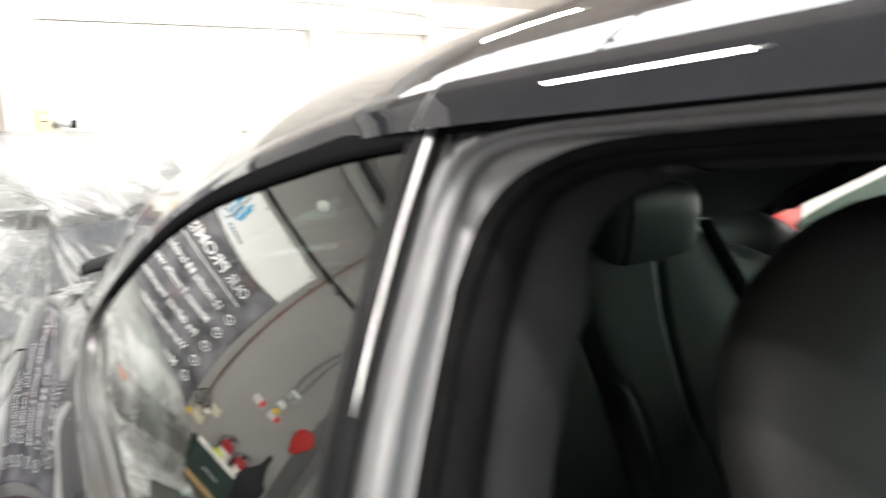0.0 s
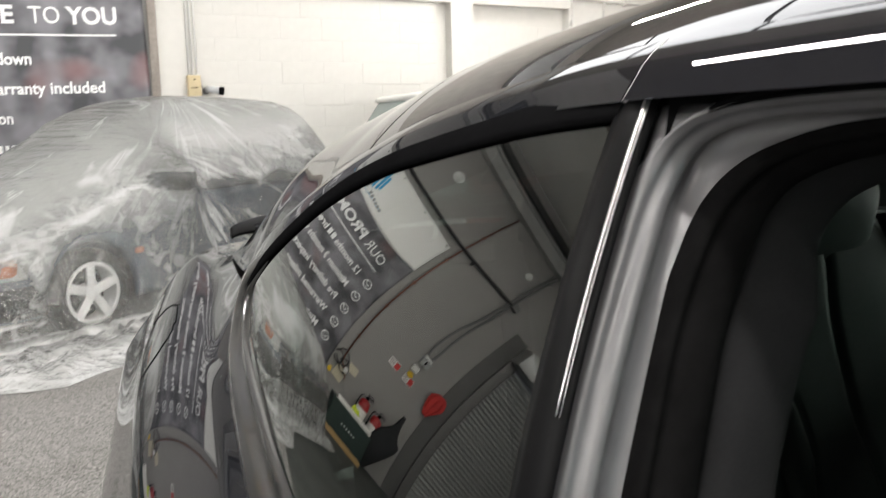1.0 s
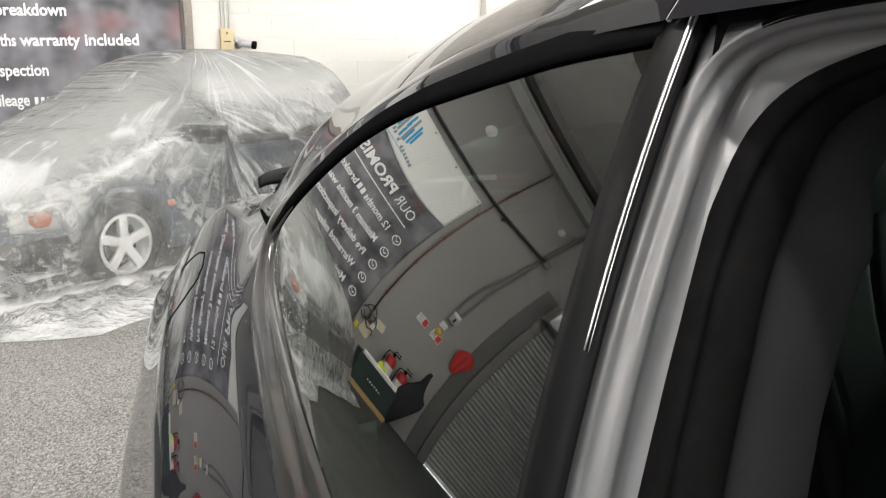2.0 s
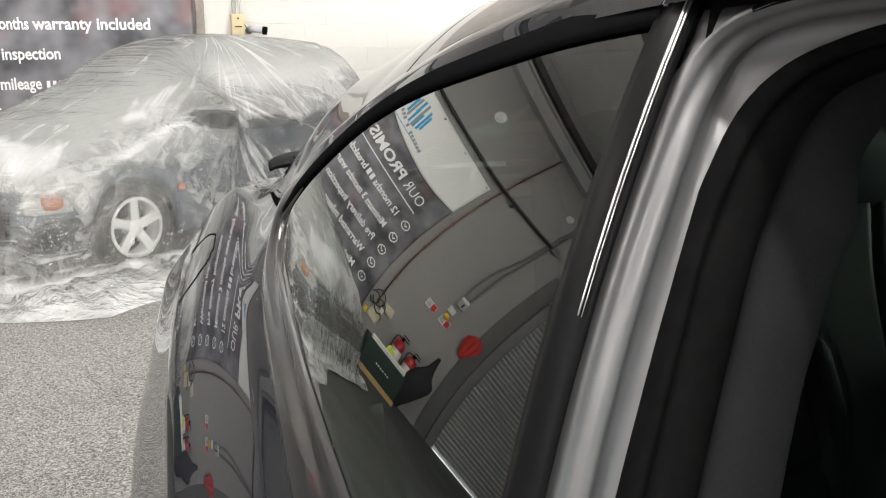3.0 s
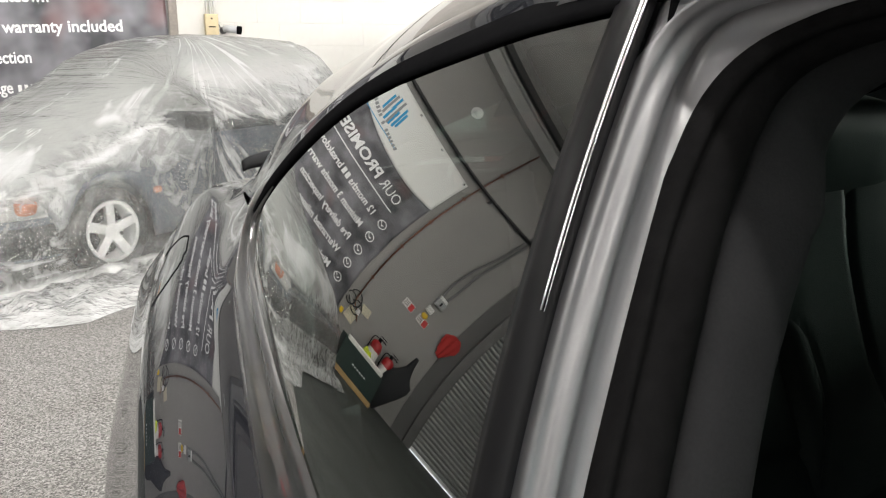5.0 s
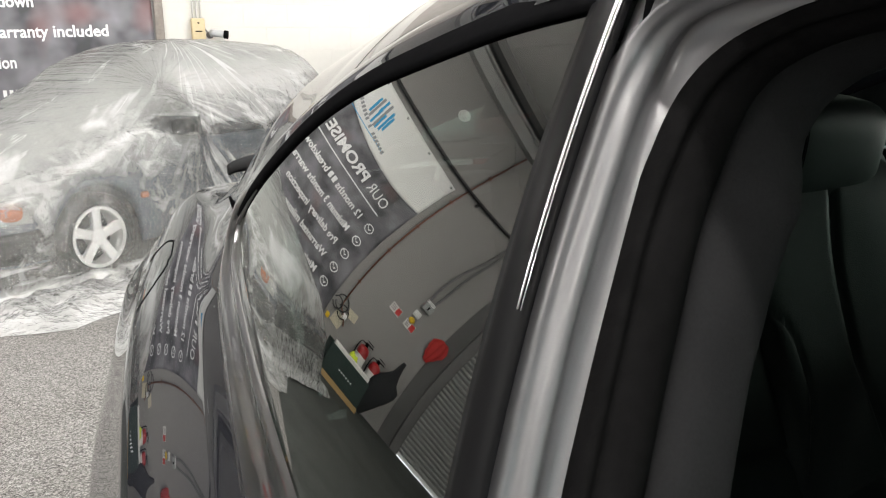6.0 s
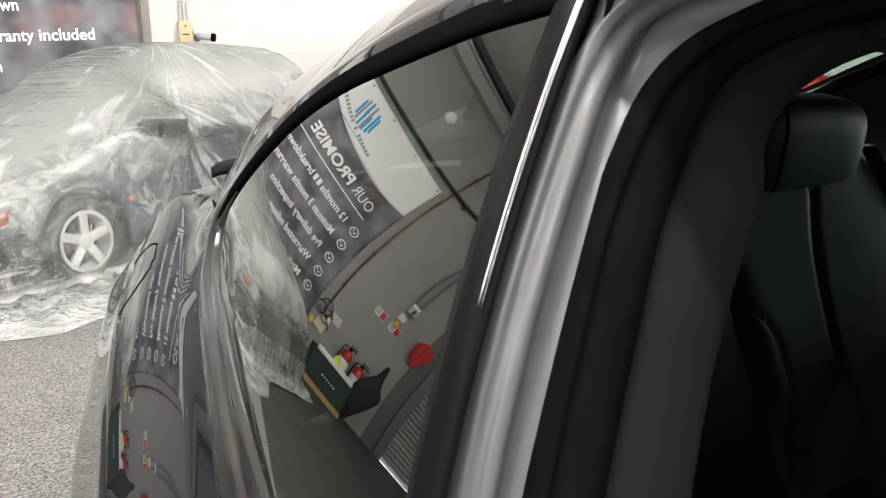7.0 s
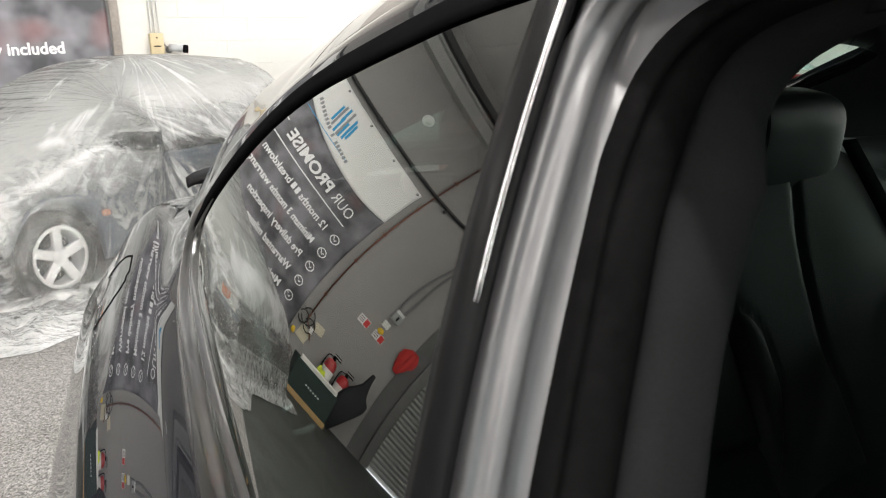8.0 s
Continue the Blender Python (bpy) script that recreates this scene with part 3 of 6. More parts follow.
rail = rail_part(-0.9, SEAM_Y - 0.0012, 50)
part("roof_rail", mirrored(rail), PAINT, car)
part("roof_rail", rail, PAINT, car)

# quarter panel with the rear roof pillar: rail behind the seam, pillar, flank
def quarter(upto):
    ys = sorted(set(list(np.linspace(SEAM_Y + 0.0012, 1.2, 44)) + list(np.linspace(1.2, 2.36, 50))))
    b1 = sheet([rail_points(y) for y in ys])
    pil = []
    for y in [v for v in ys if v >= 0.86]:
        pil.append(roof_points(y)[:upto])
    b2 = sheet(pil)
    ys2 = sorted(set(list(np.linspace(0.30, 1.2, 40)) + list(np.linspace(1.2, 2.36, 50))))
    b3 = sheet([flank_points(y) for y in ys2])
    b = joined(b1, b2, b3)
    bmesh.ops.remove_doubles(b, verts=b.verts[:], dist=0.0008)
    bmesh.ops.recalc_face_normals(b, faces=b.faces[:])
    if sum(f.normal.x * f.calc_area() for f in b.faces) > 0:
        bmesh.ops.reverse_faces(b, faces=b.faces[:])
    return b


quart = quarter(23)
part("quarter_panel", mirrored(quarter(16)), PAINT, car)
part("quarter_panel", quart, PAINT, car, "glossy black rear quarter panel mirroring the banner")

# seam between the roof rail and the quarter panel
sp = rail_points(SEAM_Y)
part("seam_filler", tube([(x + 0.0022, y, z) for x, y, z in sp], 0.0016, 6), shader("pale_sealant", (0.45, 0.45, 0.46), 0.5), car)

# ---- the door opening: painted flange, rubber seal, cloth trim, swept up the pillar and along the roof ----
OPENING = [(0.070, 0.225, 0.45), (0.098, 0.252, 0.70), (0.150, 0.286, 0.97), (0.196, 0.318, 1.085), (0.233, 0.341, 1.157), (0.274, 0.363, 1.222), (0.294, 0.370, 1.252),
           (0.308, 0.360, 1.276), (0.314, 0.325, 1.287), (0.318, 0.24, 1.290), (0.322, 0.05, 1.291), (0.322, -0.3, 1.289), (0.315, -0.9, 1.262)]
path = [Vector(p) for p in spline(OPENING, 90)]


def swept(line, profile, grow=0, swell=0.0):
    """A section (inwards, towards the opening) carried along a line round the opening; it can grow from nothing at its start, and its deep side can swell towards the roof."""
    rows = []
    for i, p in enumerate(line):
        t = (line[min(i + 1, len(line) - 1)] - line[max(0, i - 1)]).normalized()
        n = Vector((1, 0, 0))
        n = (n - t * n.dot(t)).normalized()
        f = n.cross(t).normalized()
        g = min(1.0, 0.15 + i / grow) if grow else 1.0
        rim = 1.0 - 0.8 * min(1.0, max(0.0, (p.z - 1.235) / 0.035))
        k = max(0.0, min(1.0, (p.z - 1.00) / 0.12))
        corner = max(0.0, min(1.0, (p.z - 1.15) / 0.07))
        over = max(0.0, min(1.0, (0.30 - p.y) / 0.10))
        full = swell * (k * k * (3 - 2 * k) * (1 - over) * (-0.7 + 1.3 * corner) + 0.3 * over)
        rows.append([p + n * (a * g) + f * ((b * g if b > 0 or grow else b * rim) + full * max(0.0, min(1.0, (a - 0.042) / 0.036))) for a, b in profile])
    return sheet(rows)


# the seal runs round the upper corner in a wide bow, with a flat web between it and the flange
BOW = [(0.215, 0.45), (0.240, 0.70), (0.280, 0.97), (0.311, 1.08), (0.331, 1.141), (0.341, 1.168), (0.3475, 1.190), (0.3515, 1.210), (0.3515, 1.228), (0.3465, 1.246), (0.335, 1.2595), (0.318, 1.2690), (0.296, 1.2755), (0.265, 1.279), (0.20, 1.281), (0.05, 1.283), (-0.3, 1.281), (-0.9, 1.254)]
bow = [Vector((glass_x(y, z) + (0.045 if z > 0.97 else 0.045 - 0.09 * (0.97 - z)), y, z)) for y, z in spline(BOW, 110)]
for p in bow:
    leg = max(0.0, min(1.0, (p.y - 0.24) / 0.07)) * max(0.0, min(1.0, (1.262 - p.z) / 0.05))
    p.y -= 0.0058 * leg
    if p.y < 0.25:
        p.x = 0.36 + 0.01 * (p.y - 0.25)
FLANGE = spline([(0.003, -0.022), (0.000, -0.012), (0.000, -0.002), (0.003, 0.002), (0.008, 0.0026), (0.0115, 0.0062), (0.016, 0.0072), (0.020, 0.0045), (0.026, 0.0035)], 28)
SEAL = spline([(-0.002, -0.006), (0.000, 0.004), (0.003, 0.0065), (0.006, 0.0055), (0.010, 0.010), (0.017, 0.0135), (0.024, 0.0135), (0.029, 0.009), (0.030, 0.0)], 24)
CLOTH = spline([(0.027, 0.003), (0.031, 0.008), (0.038, 0.012), (0.050, 0.0155), (0.066, 0.0165), (0.076, 0.014), (0.081, 0.004), (0.084, -0.010), (0.088, -0.034)], 24)
ROOF_SEAL = spline([(-0.002, -0.018), (-0.006, -0.011), (-0.003, -0.007), (-0.001, -0.0045), (-0.004, -0.003), (-0.001, -0.0008), (0.004, -0.003)], 18)
flange = swept(path, FLANGE)
flange.verts.ensure_lookup_table()
inner = [flange.verts[i * len(FLANGE) + len(FLANGE) - 1].co.copy() for i in range(len(path))]
web_rows = []
for q in inner:
    near = min(range(len(bow)), key=lambda k: (bow[k].yz - q.yz).length)
    e = bow[near]
    if 0 < near < len(bow) - 1:
        a1, b1 = (bow[near - 1], bow[near]) if (bow[near - 1].yz - q.yz).length < (bow[near + 1].yz - q.yz).length else (bow[near], bow[near + 1])
        k = max(0.0, min(1.0, (q.yz - a1.yz).dot(b1.yz - a1.yz) / max(1e-9, (b1.yz - a1.yz).length_squared)))
        e = a1.lerp(b1, k)
    e = e + Vector((0.004, 0, 0))
    web_rows.append([q.lerp(e, k) + Vector((0.003 * math.sin(math.pi * k), 0, 0)) for k in (0, 0.15, 0.35, 0.6, 0.8, 1.0)])
web = sheet(web_rows)
flange = joined(flange, web)
bmesh.ops.remove_doubles(flange, verts=flange.verts[:], dist=1e-5)
bmesh.ops.recalc_face_normals(flange, faces=flange.faces[:])
DOOR_SEAL = shader("worn_black_door_seal", (0.0060, 0.0058, 0.0060), 0.8, 0, 0.03, scale=(160, 25), vary=0.5, bump=0.2, bump_scale=400)
for nm, b, mt, lab in (("door_flange", flange, JAMB, "satin grey painted door flange"), ("door_seal", swept(bow, SEAL), DOOR_SEAL, "worn black rubber door seal"), ("pillar_trim", swept(bow, CLOTH, 0, 0.010), PILLAR_CLOTH, "dark grey cloth-covered pillar trim")):
    part(nm, mirrored(b), mt, car)
    part(nm, b, mt, car, lab)

b = swept(path[next(i for i, p in enumerate(path) if p.y < 0.350 and p.z > 1.26):], ROOF_SEAL, 7)
channel = swept([q for q in path if q.z > 1.268], [(0.010, -0.026), (0.012, -0.012), (0.013, -0.002), (0.014, 0.003)], 0.01)
part("roof_channel", channel, RUBBER, car, "dark channel between the roof rail and the flange")
part("roof_seal", b, RUBBER, car, "black rubber seal under the roof rail")

# flat corner of the flange, squared off under the roof rail
plate = []
for p in path:
    if p.z > 1.215 and p.y > 0.325:
        d0, d1 = p.y - 0.32, p.z - 1.20
        lean = 0.12 / 0.317
        ks = [k for k in ((1.2885 - 1.20) / d1, (0.285 + lean * (1.20 - 0.968) - 0.018 - 0.32) / (d0 - lean * d1) if d0 > lean * d1 else 9.0) if k > 0]
        k = max(1.0, min(ks))
        yo, zo = 0.32 + k * d0, 1.20 + k * d1
        plate.append([p + Vector((0.0015, 0, 0)), Vector((glass_x(yo, zo) + 0.009, yo, zo))])
part("flange_corner", sheet(plate, thick=0.001), JAMB, car)
part("corner_seal", box(0.3225, 0.334, 0.362, 0.46, 1.286, 1.306, 0.003), RUBBER, car, "black rubber corner piece")
SATIN = shader("satin_black_plastic", (0.006, 0.006, 0.0065), 0.35, 0, 0.04, scale=(80, 9), vary=0.25)
# strip between the glass and the flange; an added bead draws its edge highlight
front = [belt_line[0] + (top_line[0] - belt_line[0]) * k / 40 for k in range(-6, 42)]
rows = []
for k, p in enumerate(front):
    taper = 0.84 + 0.16 * min(1.0, k / 40)
    rows.append([(glass_x(p[0] + dy * taper, p[1]) - o, p[0] + dy * taper, p[1]) for dy, o in ((0.006, 0.0), (0.004, 0.004), (-0.006, 0.0055), (-0.016, 0.005), (-0.022, 0.003), (-0.0245, 0.0), (-0.0245, -0.002))])
part("pillar_strip", sheet(rows), SATIN, car, "satin black strip on the door pillar")
bead = front[29:]
for dy, r in ((-0.0208, 0.0014), (-0.0238, 0.0006)):
    part("bright_bead", tube([(glass_x(p[0] + dy, p[1]) - 0.0042, p[0] + dy, p[1]) for p in bead], r, 10, taper=[0.3 + 0.7 * i / (len(bead) - 1) for i in range(len(bead))]), CHROME, car, "thin polished metal bead standing for the highlight on the strip edge")

# ---- on the grey wall: banner, pipes, signs, shutter ----
BANNER = Matrix.Translation((0.97, 0, 1.5)) @ Matrix.Rotation(-0.021, 4, "Y") @ Matrix.Translation((-0.97, 0, -1.5))


def banner_print():
    """Charcoal print with soft dark and ruddy shapes, like a dimmed photograph."""
    m = bpy.data.materials.new("charcoal_banner_print")
    m.use_nodes = True
    nt = m.node_tree
    b = nt.nodes["Principled BSDF"]
    b.inputs["Roughness"].default_value = 0.42
    co = nt.nodes.new("ShaderNodeTexCoord")
    n1 = nt.nodes.new("ShaderNodeTexNoise")
    n1.inputs["Scale"].default_value = 2.6
    n1.inputs["Detail"].default_value = 2.5
    n2 = nt.nodes.new("ShaderNodeTexNoise")
    n2.inputs["Scale"].default_value = 1.7
    n2.inputs["Detail"].default_value = 1.0
    ramp = nt.nodes.new("ShaderNodeValToRGB")
    e = ramp.color_ramp.elements
    e[0].position, e[0].color = 0.38, (0.040, 0.041, 0.046, 1)
    e[1].position, e[1].color = 0.62, (0.21, 0.205, 0.225, 1)
    mid = e.new(0.48)
    mid.color = (0.115, 0.113, 0.125, 1)
    red = nt.nodes.new("ShaderNodeMix")
    red.data_type = "RGBA"
    rr = nt.nodes.new("ShaderNodeMapRange")
    rr.inputs["From Min"].default_value = 0.60
    rr.inputs["From Max"].default_value = 0.72
    rr.inputs["To Max"].default_value = 0.6
    for n in (n1, n2):
        nt.links.new(co.outputs["Object"], n.inputs["Vector"])
    nt.links.new(n1.outputs["Fac"], ramp.inputs["Fac"])
    nt.links.new(n2.outputs["Fac"], rr.inputs["Value"])
    nt.links.new(rr.outputs[0], red.inputs["Factor"])
    nt.links.new(ramp.outputs["Color"], red.inputs["A"])
    red.inputs["B"].default_value = (0.22, 0.10, 0.10, 1)
    nt.links.new(red.outputs["Result"], b.inputs["Base Color"])
    return m


PRINT_DARK = banner_print()
PRINT_WHITE = shader("white_banner_cloth", (0.80, 0.80, 0.78), 0.45, scale=(20, 2), vary=0.04)
PRINT_TEXT = shader("white_print", (0.85, 0.85, 0.85), 0.5, vary=0.03)
PRINT_BLUE = shader("blue_print", (0.035, 0.34, 0.62), 0.5, vary=0.05)
PRINT_GREY = shader("grey_print", (0.30, 0.31, 0.32), 0.5, vary=0.05)

banner = thing("banner", "tall charcoal and white printed cloth banner hung on the grey wall", "banner", pose(-0.34, WALL_Y, 0.35))
BX0, BX1, BZ0, BZ1 = -1.65, 0.99, 0.30, 3.36


def banner_y(x, z):
    return WALL_Y - 0.022 - 0.008 * math.sin(3.1 * x + 1.1 * z) - 0.006 * math.sin(7.3 * x - 2.0 * z) - 0.004 * math.sin(11 * z + 3 * x)


def field_edge(x):
    """The white head of the banner ends in a shallow curve."""
    return 2.63 + 0.165 * (x + 1.1) ** 2 * (1.0 if x > -1.1 else 1.7) if x < 0.3 else 2.9534 + 0.462 * (x - 0.3) * 0.6


def cloth(low, high, nx, nz):
    rows = []
    for i in range(nx + 1):
        x = BX0 + (BX1 - BX0) * i / nx
        z0, z1 = low(x), high(x)
        rows.append([BANNER @ Vector((x, banner_y(x, z0 + (z1 - z0) * k / nz), z0 + (z1 - z0) * k / nz)) for k in range(nz + 1)])
    b = sheet(rows)
    if b.faces[0].normal.y > 0:
        bmesh.ops.reverse_faces(b, faces=b.faces[:])
    return b


b = cloth(lambda x: BZ0, field_edge, 60, 50)
bmesh.ops.solidify(b, geom=b.faces[:], thickness=0.002)
part("dark_field", b, PRINT_DARK, banner, "charcoal printed field")
b = cloth(field_edge, lambda x: BZ1, 60, 16)
bmesh.ops.solidify(b, geom=b.faces[:], thickness=0.002)
part("white_field", b, PRINT_WHITE, banner, "white printed field")


def on_banner(me, x, z):
    """Lays flat writing or marks on the hanging cloth."""
    co = np.empty(len(me.vertices) * 3)
    me.vertices.foreach_get("co", co)
    co = co.reshape(-1, 3)
    for v in co:
        X, Z = x + v[0], z + v[2]
        p = BANNER @ Vector((X, banner_y(X, Z) - 0.004 + v[1] * 0.3, Z))
        v[:] = p
    me.vertices.foreach_set("co", co.ravel())
    return me


def bar_mesh(w, h):
    b = bmesh.new()
    n = max(2, int(w / 0.06))
    lo = [b.verts.new((w * i / n, 0, 0)) for i in range(n + 1)]
    hi = [b.verts.new((w * i / n, 0, h)) for i in range(n + 1)]
    for i in range(n):
        b.faces.new((lo[i], lo[i + 1], hi[i + 1], hi[i]))
    return to_mesh(b, "bar", True)


def ring_mesh(r, w, n=28):
    b = bmesh.new()
    for i in range(n):
        a0, a1 = 2 * math.pi * i / n, 2 * math.pi * (i + 1) / n
        b.faces.new([b.verts.new((q * math.cos(a), 0, q * math.sin(a))) for q, a in ((r - w, a0), (r, a0), (r, a1), (r - w, a1))])
    # the tick inside
    for p in (((-0.030, 0.004), (-0.018, 0.012), (0.0, -0.010), (-0.006, -0.026)), ((-0.006, -0.026), (0.0, -0.010), (0.034, 0.040), (0.044, 0.030))):
        b.faces.new([b.verts.new((x, 0, z)) for x, z in p])
    return to_mesh(b, "tick", True)


LINE = 0.26
for words, n, x0, x1 in (("12 months", 0, -1.25, -0.76), ("breakdown", 0, -0.564, 0.0), ("Minimum 3 months", 1, -1.25, -0.43), ("warranty", 1, -0.40, 0.09), ("included", 1, 0.13, 0.59),
                         ("Pre delivery", 2, -1.25, -0.71), ("inspection", 2, -0.67, -0.20), ("Warranted mileage", 3, -1.25, -0.38), ("Minimum 6", 4, -1.25, -0.72)):
    part("writing", on_banner(lettering(words, 0.106, x1 - x0, 0.022), x0, 1.955 - LINE * n), PRINT_TEXT, banner, "white lettering")
for x in (-0.725, -0.650):
    part("writing_bar", on_banner(bar_mesh(0.052, 0.092), x, 1.957), PRINT_TEXT, banner)
for k in range(7):
    part("writing_bar", on_banner(bar_mesh(0.030, 0.070), -0.34 + 0.052 * k, 1.955 - LINE * 3), PRINT_TEXT, banner)
for n in range(6):
    part("tick_mark", on_banner(ring_mesh(0.066, 0.013), -1.43, 2.003 - LINE * n), PRINT_TEXT, banner, "white ringed tick")
for words, x, width, bold in (("OUR", -1.36, 0.34, 0.0), ("PROMISE", -0.95, 0.85, 0.030), ("TO", 0.02, 0.25, 0.0), ("YOU", 0.32, 0.43, 0.030)):
    part("writing", on_banner(lettering(words, 0.155, width, bold), x, 2.315), PRINT_TEXT, banner, "large white lettering")
part("underline", on_banner(bar_mesh(2.11, 0.016), -1.38, 2.205), PRINT_TEXT, banner)
# the mark on the white field: blue and grey slanted strokes in a round, and bars for its name
def slanted_bar(w, h, lean):
    b = bmesh.new()
    n = 6
    lo = [b.verts.new((lean * i / n, 0, h * i / n)) for i in range(n + 1)]
    hi = [b.verts.new((w + lean * i / n, 0, h * i / n)) for i in range(n + 1)]
    for i in range(n):
        b.faces.new((lo[i], hi[i], hi[i + 1], lo[i + 1]))
    return to_mesh(b, "stroke", True)


for k in range(8):
    dx = -0.165 + 0.0415 * k
    reach = math.sqrt(max(0.0, 0.185 ** 2 - (dx + 0.018) ** 2))
    h0, h1 = -reach, reach
    if k in (2, 4):
        h1 = 0.25 * reach
    if k == 5:
        h0 = -0.1 * reach
    lean = 0.22 * (h1 - h0)
    part("logo_stroke", on_banner(slanted_bar(0.034, h1 - h0, lean), -0.38 + dx - lean / 2, 3.045 + h0), PRINT_GREY if k in (3, 6) else PRINT_BLUE, banner)
for k in range(17):
    if k not in (6, 8):
        x = -0.80 + 0.050 * k
        part("logo_bar", on_banner(bar_mesh(0.034, 0.052), x, field_edge(x) + 0.100), PRINT_GREY, banner)
part("logo_rule", on_banner(bar_mesh(0.86, 0.010), -0.80, field_edge(-0.4) + 0.055), PRINT_BLUE, banner)
for x in np.linspace(BX0 + 0.05, BX1 - 0.05, 6):
    part("eyelet", lathe([(0.008, 0), (0.016, 0), (0.016, -0.003), (0.008, -0.003)], tuple(BANNER @ Vector((x, banner_y(x, BZ1 - 0.04) - 0.003, BZ1 - 0.04))), "y", 12), RUBBER, banner)

# conduit over the banner, copper pipe, cables
BLACK_PIPE = shader("black_conduit", (0.025, 0.025, 0.026), 0.45, vary=0.2)
cond = thing("black_conduit", "black cable conduit clipped level along the grey wall", "conduit", pose(-0.6, WALL_Y, 3.4))
part("pipe", tube(spline([(0.95, WALL_Y - 0.05, 3.42), (-0.6, WALL_Y - 0.05, 3.43), (-1.75, WALL_Y - 0.05, 3.455), (-2.74, WALL_Y - 0.05, 3.58)], 24), 0.026, 10), BLACK_PIPE, cond)
for x in np.arange(-2.0, 0.9, 0.7):
    part("clip", box(x - 0.012, x + 0.012, WALL_Y - 0.078, WALL_Y, 3.40, 3.462, 0.004), BLACK_PIPE, cond)
part("end_box", box(-2.84, -2.73, WALL_Y - 0.09, WALL_Y, 3.54, 3.64, 0.008), shader("grey_box", (0.16, 0.16, 0.16), 0.5), cond, "grey junction box")
COPPER = shader("dull_copper", (0.27, 0.125, 0.085), 0.45, 0.6, scale=(40, 5), vary=0.35)
cop = thing("copper_pipe", "dull copper pipe running up the grey wall", "pipe", pose(-1.79, WALL_Y, 1.0))
part("pipe", tube([(-1.79, WALL_Y - 0.035, 1.0), (-1.79, WALL_Y - 0.035, 4.40)], 0.011, 10), COPPER, cop)
part("pipe", tube(spline([(-1.79, WALL_Y - 0.035, 1.0), (-1.80, WALL_Y - 0.04, 0.88), (-1.88, WALL_Y - 0.04, 0.82), (-1.95, WALL_Y - 0.04, 0.70)], 14), 0.011, 8), COPPER, cop)
for z in (1.35, 2.0, 2.55, 3.15, 3.8):
    part("clip", box(-1.815, -1.765, WALL_Y - 0.05, WALL_Y, z - 0.012, z + 0.012, 0.003), COPPER, cop)
WHITE_PLASTIC = shader("white_plastic", (0.72, 0.72, 0.70), 0.4, vary=0.06)
GREY_CABLE = shader("grey_cable", (0.16, 0.16, 0.16), 0.55)
iso = thing("isolator_box", "grey wall isolator with two cables rising from it", "switch box", pose(-2.62, WALL_Y, 1.9))
ISO_GREY = shader("grey_enamel_box", (0.36, 0.37, 0.37), 0.45, vary=0.12)
part("box", box(-2.70, -2.56, WALL_Y - 0.08, WALL_Y, 1.86, 1.98, 0.008), ISO_GREY, iso)
part("gland", box(-2.69, -2.57, WALL_Y - 0.06, WALL_Y - 0.01, 1.98, 2.03, 0.006), WHITE_PLASTIC, iso)
part("lever", box(-2.635, -2.618, WALL_Y - 0.10, WALL_Y - 0.08, 1.89, 1.95, 0.004), RUBBER, iso)
for dx in (0.0, 0.06):
    part("cable", tube(spline([(-2.66 + dx, WALL_Y - 0.04, 1.98), (-2.685 + dx * 1.9, WALL_Y - 0.03, 2.2), (-2.69 + dx * 1.5, WALL_Y - 0.03, 2.65), (-2.73 + dx * 0.9, WALL_Y - 0.03, 3.16), (-2.76 + dx * 0.8, WALL_Y - 0.03, 4.40)], 24), 0.017, 8), GREY_CABLE, iso)
sw = thing("wall_switch", "small white wall switch", "switch", pose(-2.6, WALL_Y, 1.74))
part("plate", box(-2.65, -2.55, WALL_Y - 0.03, WALL_Y, 1.69, 1.79, 0.005), WHITE_PLASTIC, sw)
part("rocker", box(-2.62, -2.58, WALL_Y - 0.036, WALL_Y - 0.03, 1.715, 1.765, 0.002), WHITE_PLASTIC, sw)
RED = shader("red_print", (0.55, 0.03, 0.03), 0.45, vary=0.1)
CARD = shader("white_card", (0.75, 0.74, 0.70), 0.5, vary=0.06)
YELLOW = shader("yellow_plastic", (0.75, 0.50, 0.02), 0.45, vary=0.1)


def fire_sign(x, z):
    s = thing("fire_sign", "small white and red fire notice on the wall", "sign", pose(x, WALL_Y, z), "fire notices")
    part("plate", box(x - 0.085, x + 0.085, WALL_Y - 0.008, WALL_Y, z - 0.06, z + 0.06, 0.002), CARD, s)
    part("panel", box(x - 0.08, x - 0.01, WALL_Y - 0.011, WALL_Y - 0.008, z - 0.052, z + 0.052), RED, s, "red printed panel", True)
    for k in range(3):
        part("writing_bar", box(x + 0.005, x + 0.075, WALL_Y - 0.011, WALL_Y - 0.008, z + 0.028 - 0.03 * k, z + 0.04 - 0.03 * k), GREY_CABLE, s, "", True)
    return s


fire_sign(-2.37, 1.53)
fire_sign(-2.63, 1.53)
call = thing("alarm_point", "small yellow alarm button on the wall", "alarm", pose(-2.60, WALL_Y, 1.61))
part("button", lathe([(0, -0.03), (0.035, -0.03), (0.045, -0.02), (0.045, 0)], (-2.60, WALL_Y - 0.012, 1.615), "y", 18), YELLOW, call)

